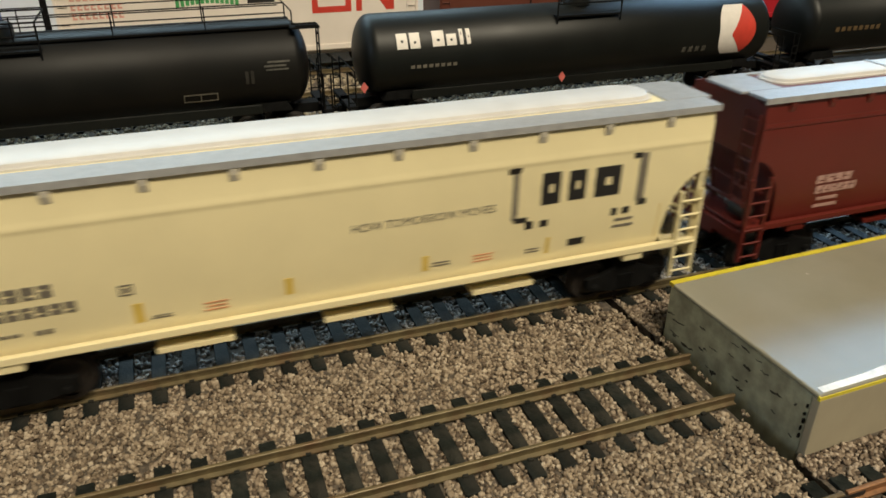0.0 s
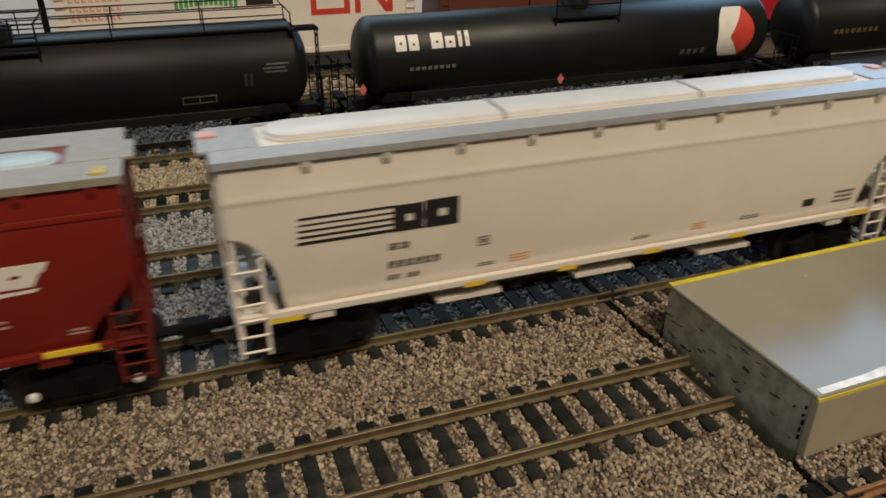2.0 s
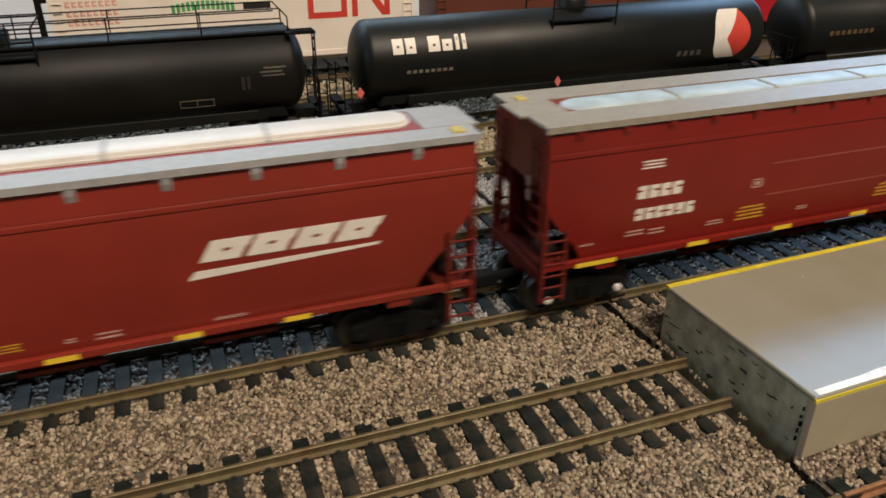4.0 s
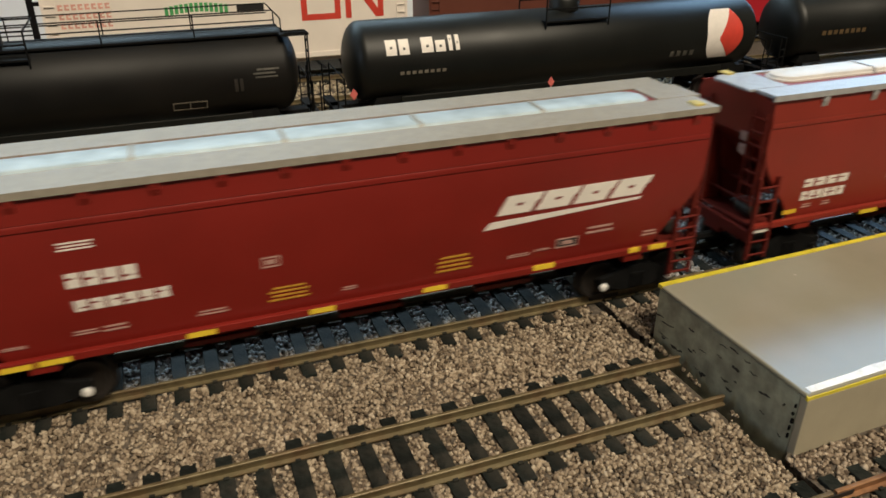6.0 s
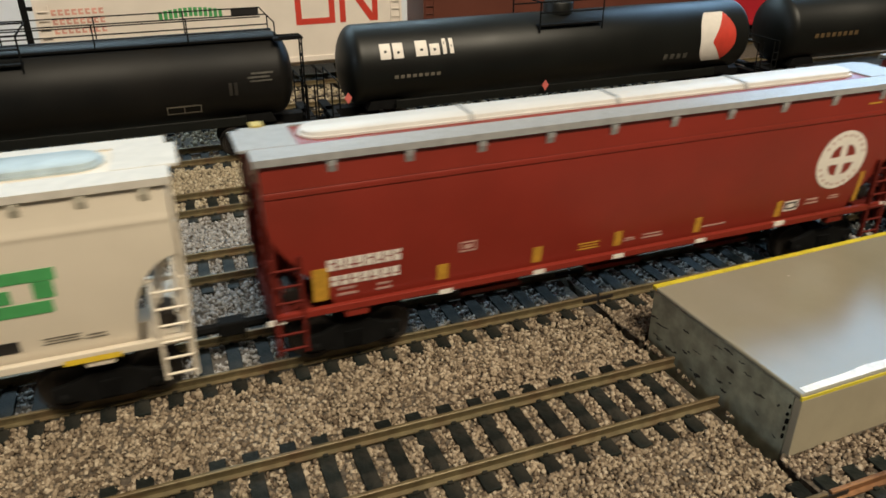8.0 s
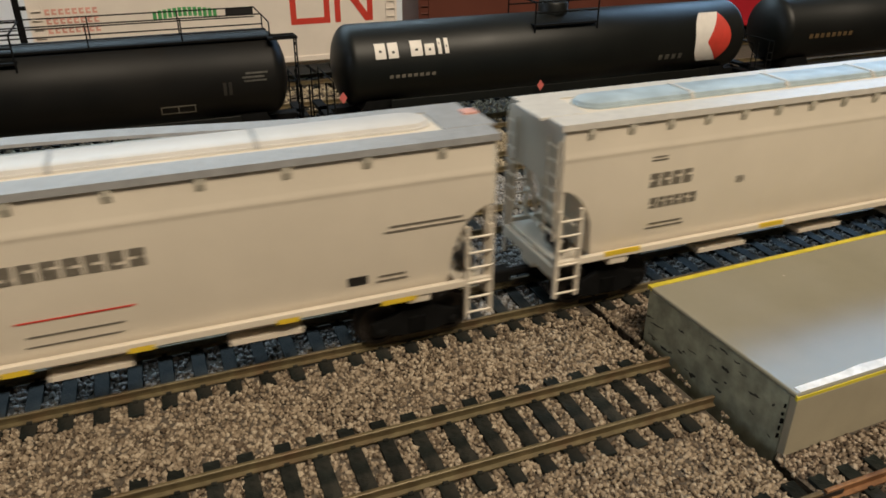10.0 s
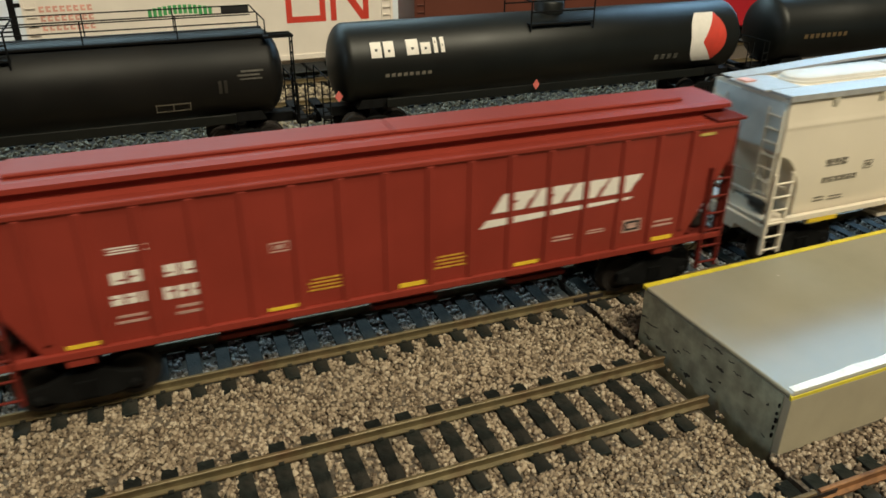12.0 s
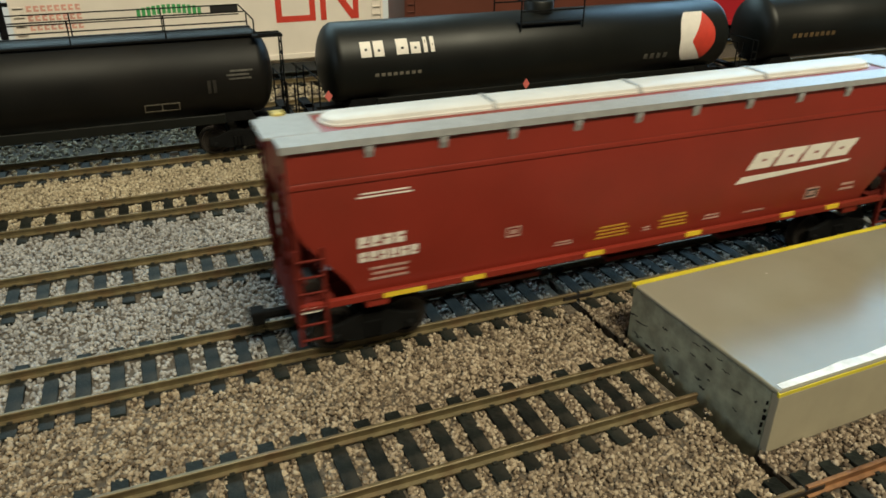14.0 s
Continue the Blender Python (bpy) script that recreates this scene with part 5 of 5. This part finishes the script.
# ---- parked tank cars and boxcars ----
TANK_BLACK = shader("semi_gloss_black_tank", (0.0050, 0.0056, 0.0044), 0.46, var=0.2, scale=60, bump=0.03, bscale=400, spec=0.34, dirt=(0.007, 0.0075, 0.0055), dirt_amount=0.7, dirt_scale=14)
TANK_DULL = shader("weathered_black_tank", (0.0042, 0.0040, 0.0034), 0.52, var=0.25, scale=70, bump=0.05, bscale=400, spec=0.24, dirt=(0.013, 0.0105, 0.008), dirt_amount=0.7, dirt_scale=16)
BOX_WHITE = shader("warm_white_boxcar_paint", (0.82, 0.74, 0.66), 0.5, var=0.05, scale=60, dirt=(0.74, 0.66, 0.58), dirt_amount=0.4, dirt_scale=20)
BOX_BROWN = shader("brown_boxcar_paint", (0.12, 0.034, 0.02), 0.5, var=0.1, scale=60)
BOX_CRIMSON = shader("crimson_car_paint", (0.42, 0.015, 0.025), 0.45, var=0.06, scale=60)
BOX_PALE = shader("pale_blue_white_paint", (0.72, 0.76, 0.80), 0.4, var=0.05, scale=60)
BOX_BLUE = shader("blue_car_paint", (0.02, 0.06, 0.30), 0.45, var=0.08, scale=60)
PLACARD = shader("pink_red_placard", (0.60, 0.14, 0.12), 0.5)


def tank_car(x0, x1, label, railing, dome_x):
    """x0 and x1: the ends of the tank."""
    cx, half, r, zc = (x0 + x1) / 2, (x1 - x0) / 2, 0.0180, 0.0335
    car = thing("tank_car", label, "tank car", "parked tank cars", pose(cx, TRACKS["tank"], RAILTOP))
    bm = bmesh.new()
    prof = [(-half + 0.008 * (1 - math.cos(math.pi / 2 * i / 9)), max(0.0004, r * math.sin(math.pi / 2 * i / 9))) for i in range(10)]
    prof += [(-half + 0.05, r), (-half + 0.0502, r * 1.006), (half - 0.0502, r * 1.006), (half - 0.05, r)]
    prof += [(-a, b) for a, b in reversed(prof[:10])]
    lathe(bm, prof, 48, "x", (0, 0, zc))
    smooth(part("tank", bm, TANK_DULL if railing else TANK_BLACK, car), 50)
    bm = bmesh.new()
    lathe(bm, [(0, 0.0075), (0.005, 0.0075), (0.0058, 0.0070), (0.0060, 0.003)], 24, "z", (dome_x, 0, zc + r - 0.001))
    smooth(part("dome", bm, TANK_BLACK, car), 40)
    top = zc + r + 0.0070
    for s in (-1, 1):
        bm = bmesh.new()
        box(bm, dome_x - 0.0175, dome_x + 0.0175, *sorted((s * 0.0095, s * 0.0150)), zc + r - 0.0042, zc + r - 0.0034)
        deck = part("dome_platform", bm, BLACK, car)
        for e in (-1, 1):
            bm = bmesh.new()
            rod(bm, (dome_x + e * 0.0172, s * 0.0148, zc + r - 0.0070), (dome_x + e * 0.0172, s * 0.0148, top), 0.0004, 6)
            part("railing_post", bm, BLACK, deck)
            bm = bmesh.new()
            z = top if e > 0 else zc + r + 0.0020
            rod(bm, (dome_x - 0.0172, s * 0.0148, z), (dome_x + 0.0172, s * 0.0148, z), 0.0004, 6)
            part("railing_bar", bm, BLACK, deck)
        bm = bmesh.new()
        rod(bm, (dome_x + s * 0.0172, -0.0148, top), (dome_x + s * 0.0172, 0.0148, top), 0.0004, 6)
        part("railing_bar", bm, BLACK, deck)
    bm = bmesh.new()
    ladder(bm, dome_x, r + 0.0006, zc - 0.012, zc + r - 0.004, 0.006, 7)
    part("side_ladder", bm, BLACK, car)
    for e in (-1, 1):
        bm = bmesh.new()
        xa, xb = sorted((e * (half - 0.018), e * (half + 0.0075)))
        box(bm, xa, xb, -0.0035, 0.0035, 0.0100, 0.0145, 0.0003)
        xa, xb = sorted((e * (half + 0.0030), e * (half + 0.0075)))
        box(bm, xa, xb, -0.0165, 0.0165, 0.0128, 0.0145, 0.0003)
        prism(bm, [(e * (half - 0.028), 0.0145), (e * (half - 0.010), 0.0145), (e * (half - 0.012), 0.0185), (e * (half - 0.026), 0.0185)], -0.0120, 0.0120)
        part("end_sill", bm, BLACK, car)
        bm = bmesh.new()
        for s in (-1, 1):
            for dx in (0.0036, 0.0070):
                rod(bm, (e * (half + dx), s * 0.0158, 0.006), (e * (half + dx), s * 0.0158, 0.030), 0.00035, 6)
            for i in range(5):
                rod(bm, (e * (half + 0.0036), s * 0.0158, 0.008 + 0.004 * i), (e * (half + 0.0070), s * 0.0158, 0.008 + 0.004 * i), 0.0003, 5)
            rod(bm, (e * (half + 0.0036), s * 0.0158, 0.030), (e * (half + 0.0036), -s * 0.0158, 0.030), 0.0003, 5)
        part("end_handrail", bm, BLACK, car)
        bm = bmesh.new()
        rod(bm, (e * (half + 0.006), 0, 0.0095), (e * (half + 0.015), 0, 0.0095), 0.0014, 8)
        xa, xb = sorted((e * (half + 0.0125), e * (half + 0.0165)))
        box(bm, xa, xb, -0.0022, 0.0022, 0.0075, 0.0115, 0.0006)
        part("coupler", bm, BLACK, car)
        bogie(car, e * (half - 0.019))
    if railing:
        bm = bmesh.new()
        box(bm, -half + 0.006, half - 0.006, -0.0100, -0.0068, zc + r - 0.0016, zc + r - 0.0006, 0.0002)
        box(bm, -half + 0.006, half - 0.006, 0.0068, 0.0100, zc + r - 0.0016, zc + r - 0.0006, 0.0002)
        part("running_board", bm, BLACK, car)
        for s in (-1, 1):
            bm = bmesh.new()
            y = s * 0.0098
            for z in (0.0045, 0.0085):
                rod(bm, (-half + 0.010, y, zc + r + z), (half - 0.010, y, zc + r + z), 0.0003, 6)
            n = 7
            for i in range(n):
                x = -half + 0.007 + (2 * half - 0.014) * i / (n - 1)
                b = 0.003 if i == 0 else -0.003 if i == n - 1 else 0
                rod(bm, (x, y, zc + r - 0.001), (x, y, zc + r + 0.005), 0.0003, 6)
                rod(bm, (x, y, zc + r + 0.005), (x + b, y, zc + r + 0.0085), 0.0003, 6)
            part("handrail", bm, BLACK, car, "thin black wire handrail")
        for e in (-1, 1):
            bm = bmesh.new()
            xl, yl = e * (half + 0.0032), -0.0118
            for d in (-0.0026, 0.0026):
                rod(bm, (xl, yl + d, 0.0130), (xl, yl + d, zc + r - 0.0005), 0.00036, 6)
                rod(bm, (xl, yl + d, zc + r - 0.0005), (e * (half - 0.0065), yl + d, zc + r - 0.0005), 0.00036, 6)
            for i in range(8):
                rod(bm, (xl, yl - 0.0026, 0.0150 + i * 0.0046), (xl, yl + 0.0026, 0.0150 + i * 0.0046), 0.0004, 6)
            xa, xb = sorted((e * (half - 0.0085), e * (half + 0.0040)))
            box(bm, xa, xb, yl - 0.0030, yl + 0.0030, zc + r - 0.0018, zc + r - 0.0008, 0.0002)
            part("end_ladder", bm, BLACK, car)
    return car


TANKS = [
    tank_car(-0.1720, 0.0550, "plain black tank car with wire roof railings", True, -0.008),
    tank_car(0.0765, 0.3030, "black tank car with white lettering and red and white emblem", False, 0.0),
    tank_car(0.3245, 0.5500, "glossy black tank car with small amber lettering", False, 0.0),
]


def box_car(x0, x1, label, paint, height=0.0585, doors=True, name="boxcar"):
    cx, half = (x0 + x1) / 2, (x1 - x0) / 2
    car = thing(name, label, "boxcar", "parked boxcars", pose(cx, TRACKS["boxcar"], RAILTOP))
    bm = bmesh.new()
    prism(bm, [(-HALF, 0.0165), (-HALF, height - 0.003), (-0.008, height), (0.008, height), (HALF, height - 0.003), (HALF, 0.0165)], -half, half, "x")
    part("body", bm, paint, car)
    bm = bmesh.new()
    box(bm, -half, half, -HALF - 0.0006, -HALF + 0.001, 0.0135, 0.0165, 0.0002)
    box(bm, -half, half, HALF - 0.001, HALF + 0.0006, 0.0135, 0.0165, 0.0002)
    box(bm, -half - 0.002, half + 0.002, -0.004, 0.004, 0.0085, 0.0140, 0.0003)
    part("underframe", bm, paint, car)
    for e in (-1, 1):
        bm = bmesh.new()
        ladder(bm, e * (half - 0.004), -HALF - 0.0004, 0.008, height - 0.006, 0.0055, 10)
        part("side_ladder", bm, paint, car)
        bogie(car, e * (half - 0.022 if half > 0.05 else 0.0155))
    return car


BOXCARS = [
    box_car(-0.0560, 0.1420, "warm white boxcar with red and green markings", BOX_WHITE),
    box_car(0.1560, 0.3600, "brown boxcar with pale lettering", BOX_BROWN),
    box_car(0.3710, 0.4330, "short crimson red parked car", BOX_CRIMSON),
    box_car(0.4440, 0.6400, "pale bluish white parked boxcar", BOX_PALE),
    box_car(-0.2870, -0.0862, "dark blue parked boxcar", BOX_BLUE),
    box_car(-0.1700, 0.0280, "pale car shape added as the bright background behind the boxcars", BOX_PALE),
    box_car(0.0420, 0.2400, "pale car shape added as the bright background behind the boxcars", BOX_PALE),
]
# added pale shapes stand in for the bright background between the boxcars
for ob in BOXCARS[-2:]:
    ob.location.y, ob.location.z = 0.535, 0.0
# black vertical strip just off the left end of the white boxcar
bm = bmesh.new()
box(bm, -0.0990 - 0.0062, -0.0990 - 0.0032, -HALF + 0.001, -HALF + 0.004, 0.0170, 0.0570, 0.0003)
box(bm, -0.0990 - 0.0040, -0.0990 + 0.0010, -HALF + 0.002, -HALF + 0.003, 0.0200, 0.0220)
box(bm, -0.0990 - 0.0040, -0.0990 + 0.0010, -HALF + 0.002, -HALF + 0.003, 0.0500, 0.0520)
part("end_post", bm, BLACK, BOXCARS[0], "black post at the boxcar end")


def side_mark(car, name, x0, x1, z0, z1, material, label="", kind="block", n=1):
    """Flat paint on the near side of a parked boxcar, in world x and height above the rail."""
    cx = car.location.x
    y = -HALF - 0.0
    bm = bmesh.new()
    w = x1 - x0
    if kind == "block":
        plate(bm, x0 - cx, x1 - cx, z0, z1, y)
    elif kind == "rows":
        for i in range(n):
            t = (z1 - z0) / (n * 1.6)
            zz = z0 + i * t * 1.6
            for k in range(8):
                a, b = x0 - cx + w * k / 8, x0 - cx + w * (k + 0.72) / 8
                plate(bm, a, b, zz, zz + t * 0.34, y)
                plate(bm, a, b, zz + t * 0.66, zz + t, y)
                plate(bm, a, a + (b - a) * 0.45, zz + t * 0.34, zz + t * 0.66, y)
    elif kind == "loop":
        t = 0.0034
        for r in ((x0, x0 + t, z0, z1), (x1 - t, x1, z0, z1), (x0 + t, x1 - t, z0, z0 + t), (x0 + t, x1 - t, z1 - t, z1)):
            plate(bm, r[0] - cx, r[1] - cx, r[2], r[3], y)
    elif kind == "zigzag":
        t = 0.0034
        for a in (x0, x1 - t):
            bar = bmesh.new()
            plate(bar, a - cx, a + t - cx, z0, z1, y)
            part(name, bar, material, car, label)
        prism(bm, [(x1 - t * 1.4 - cx, z0), (x1 - cx, z0), (x0 + t * 1.4 - cx, z1), (x0 - cx, z1)], y - 0.00016, y + 0.0002)
    elif kind == "arch":
        for i in range(n):
            a = i / (n - 1)
            dz = 0.0016 * math.sin(math.pi * a)
            plate(bm, x0 - cx + w * i / n, x0 - cx + w * (i + 0.72) / n, z0 + dz, z1 + dz, y)
    part(name, bm, material, car, label)


WHITE_CAR = BOXCARS[0]
side_mark(WHITE_CAR, "red_lettering", -0.0480, -0.0220, 0.0380, 0.0520, PAINT_FADED, kind="rows", n=3)
side_mark(WHITE_CAR, "green_lettering", 0.0040, 0.0380, 0.0415, 0.0462, PAINT_GREEN, kind="arch", n=13)
side_mark(WHITE_CAR, "black_lettering", 0.0420, 0.0570, 0.0420, 0.0458, INK)
side_mark(WHITE_CAR, "red_emblem_loop", 0.0780, 0.1010, 0.0345, 0.0600, PAINT_RED, kind="loop")
side_mark(WHITE_CAR, "red_emblem_bar", 0.1040, 0.1270, 0.0345, 0.0600, PAINT_RED, kind="zigzag")
side_mark(BOXCARS[1], "pale_lettering", 0.2280, 0.2480, 0.0430, 0.0480, PAINT_PINK, kind="rows", n=1)


def tank_mark(car, name, x0, x1, z0, z1, material, label="", pieces=1, gap=0.18, shape=""):
    """Paint that follows the near side of the tank; x in the world, z above the rail."""
    cx = car.location.x
    r, zc = 0.0180 * 1.006 + 0.00012, 0.0335
    bm = bmesh.new()
    w = (x1 - x0) / pieces
    for i in range(pieces):
        a, b = x0 + w * i - cx, x0 + w * (i + 1 - (gap if pieces > 1 else 0)) - cx
        steps = 20 if shape else 6
        rows = []
        for k in range(steps + 1):
            z = z0 + (z1 - z0) * k / steps
            y = -math.sqrt(max(1e-9, r * r - (z - zc) ** 2))
            f = k / steps
            ka, kb = 0.0, 0.0
            if shape == "shield":
                ka = (b - a) * 0.20 * abs(2 * f - 1) ** 3.5
                kb = -(b - a) * 0.28 * abs(2 * f - 1) ** 2.2
            if shape == "wedge":
                kb = -(b - a) * 0.28 * abs(2 * f - 1) ** 2.2
                ka = (b - a) * (0.34 + 0.375 * (f - 0.42) / 0.58 if f > 0.42 else 0.34 + 0.375 * (0.42 - f) / 0.42)
            rows.append((bm.verts.new((a + ka, y, z)), bm.verts.new((b + kb, y, z))))
        for p, q in zip(rows, rows[1:]):
            bm.faces.new((p[0], p[1], q[1], q[0]))
    ob = part(name, bm, material, car, label)
    ob.modifiers.new("film", "SOLIDIFY").thickness = 0.0001
    return ob


T1, T2, T3 = TANKS
# added black strips below two tanks stand in for their dark, lower-hanging bellies
for tank in (T1, T2):
    bm = bmesh.new()
    box(bm, -0.0900, 0.0900, -0.0150, -0.0138, 0.0148, 0.0190, 0.0003)
    part("side_sill_or_belly", bm, TANK_BLACK, tank)
for a, b, z0, z1, slit in ((0.0922, 0.0966, 0.0386, 0.0449, 0.5), (0.0976, 0.1018, 0.0386, 0.0449, 0.4), (0.1070, 0.1120, 0.0388, 0.0451, 0.42), (0.1130, 0.1172, 0.0388, 0.0435, 0.5), (0.1186, 0.1202, 0.0389, 0.0452, 0.72), (0.1216, 0.1233, 0.0389, 0.0452, 0.5)):
    a, b = 0.0924 + (a - 0.0922) * 1.13, 0.0924 + (b - 0.0922) * 1.13
    zs = z0 + (z1 - z0) * slit
    tank_mark(T2, "lettering", a, b, z0, zs - 0.0005, PAINT_WHITE, "bold white lettering")
    tank_mark(T2, "lettering", a, b, zs + 0.0005, z1, PAINT_WHITE, "bold white lettering")
    tank_mark(T2, "lettering", a, a + (b - a) * 0.38, zs - 0.0005, zs + 0.0005, PAINT_WHITE, "bold white lettering")
    tank_mark(T2, "lettering", b - (b - a) * 0.38, b, zs - 0.0005, zs + 0.0005, PAINT_WHITE, "bold white lettering")
tank_mark(T2, "small_lettering", 0.0984, 0.1216, 0.0297, 0.0312, INK_GREY, "", 8, 0.35)
tank_mark(T2, "emblem", 0.2655, 0.2878, 0.0234, 0.0476, PAINT_WHITE, "white round-cornered emblem with red wedge", 1, 0, "shield")
o = tank_mark(T2, "emblem_wedge", 0.2655, 0.2879, 0.0236, 0.0474, PAINT_RED, "red wedge of the emblem", 1, 0, "wedge")
o.scale = (1, 1.006, 1)
tank_mark(T2, "small_lettering", 0.2440, 0.2600, 0.0262, 0.0290, PAINT_SMUDGE, "", 4, 0.4)
tank_mark(T3, "small_lettering", 0.3430, 0.3760, 0.0304, 0.0328, PAINT_DIM, "faded amber lettering", 8, 0.35)
for dx, z0, z1 in ((0.0, 0.0372, 0.0380), (-0.0016, 0.0356, 0.0364), (-0.0008, 0.0341, 0.0348)):
    tank_mark(T1, "small_lettering", 0.0352 + dx, 0.0445 + dx, z0, z1, PAINT_SMUDGE, "faded lettering", 1)
tank_mark(T1, "weathered_patch", 0.0255, 0.0300, 0.0290, 0.0345, PAINT_STAIN, "worn brownish patch", 2, 0.4)


def data_frame(car, x0, x1, z0, z1):
    t = 0.0005
    for n, r in enumerate(((x0, x1, z0, z0 + t), (x0, x1, z1 - t, z1), (x0, x0 + t, z0 + t, z1 - t), (x1 - t, x1, z0 + t, z1 - t), ((x0 + x1) / 2 - t / 2, (x0 + x1) / 2 + t / 2, z0 + t, z1 - t))):
        tank_mark(car, "data_panel", *r, INK_GREY)


data_frame(T1, -0.0003, 0.0137, 0.0225, 0.0262)


def placard(x, z):
    y = TRACKS["tank"] - 0.0186
    bm = bmesh.new()
    r = 0.0026
    prism(bm, [(x - r * 0.7, z), (x, z - r), (x + r * 0.7, z), (x, z + r)], y - 0.0004, y + 0.0001)
    ob = part("placard", bm, PLACARD, T2, "pink-red diamond placard")
    ob.matrix_parent_inverse = T2.matrix_basis.inverted()


placard(0.1750, 0.0235)
placard(0.0762, 0.0268)


# ---- room around the bench ----
WALL = shader("brown_room_wall", (0.16, 0.13, 0.10), 0.9, var=0.05, scale=3, bump=0.1, bscale=30)
CEIL = shader("grey_ceiling", (0.28, 0.26, 0.23), 0.9, var=0.03, scale=3)
FRAME = shader("white_window_frame", (0.7, 0.7, 0.68), 0.5)
FLOOR = shader("brown_floor", (0.08, 0.06, 0.045), 0.7, var=0.2, scale=4)


def slab(name, label, cat, mat, *b):
    bm = bmesh.new()
    box(bm, *b)
    return tagged(part(name, bm, mat), label, cat, kind="structure")


slab("floor", "brown room floor below the bench", "floor", FLOOR, -2.6, 2.9, -2.0, 1.2, -1.0, -0.9)
slab("ceiling", "dim grey room ceiling", "ceiling", CEIL, -2.6, 2.9, -2.0, 1.2, 1.6, 1.7)
slab("wall_south", "dim brown room wall", "wall", WALL, -2.5, 2.8, -2.0, -1.9, -0.9, 1.6)
slab("wall_east", "dim brown room wall", "wall", WALL, 2.8, 2.9, -2.0, 1.2, -0.9, 1.6)


def window_wall(side, along, c0, c1, lo, hi, openings):
    """A wall with window openings (start, end, sill height, head height, name) and the frames in them."""
    def b(u0, u1, z0, z1, ins=0.0):
        return (u0, u1, c0 + ins, c1 - ins, z0, z1) if along == "x" else (c0 + ins, c1 - ins, u0, u1, z0, z1)
    at = lo
    for a0, a1, za, zb, name in openings:
        for nm, r in (("before", (at, a0, -0.9, 1.6)), ("below", (a0, a1, -0.9, za)), ("above", (a0, a1, zb, 1.6))):
            slab("wall_%s_%s" % (side, nm), "dim brown room wall %s the window" % nm, "wall", WALL, *b(*r))
        win = thing(name, "unseen white-framed window letting in cool daylight", "window", kind="structure")
        for r in ((a0, a1, za, za + 0.02), (a0, a1, zb - 0.02, zb), (a0, a0 + 0.02, za + 0.02, zb - 0.02), (a1 - 0.02, a1, za + 0.02, zb - 0.02)):
            bm = bmesh.new()
            box(bm, *b(*r, 0.03), 0.004)
            part("window_frame", bm, FRAME, win)
        at = a1
    slab("wall_%s_end" % side, "dim brown room wall beyond the window", "wall", WALL, *b(at, hi, -0.9, 1.6))


# the low rear opening is added to hold the fill lamp
window_wall("north", "x", 1.1, 1.2, -2.5, 2.8, [(-0.75, 0.35, 0.58, 0.88, "added_rear_window"), (1.02, 2.30, 0.24, 1.24, "window_1")])
window_wall("west", "y", -2.6, -2.5, -2.0, 1.2, [(-0.22, 1.02, 0.28, 1.12, "window_2")])


def motions():
    for car in CARS:
        x, y, z = car.location
        walk(car, [(t, pose(x + SPEED * t, y, z)) for t in (0, 3.5, 7, 10.5, 14)])
    turn = math.degrees(SPEED / 0.0057)
    for w in WHEELS:
        if w.parent.parent in CARS:
            x, y, z = w.location
            walk(w, [(k / FPS, pose(x, y, z, 0, turn * k / FPS, 0)) for k in range(14 * FPS + 1)])


motions()
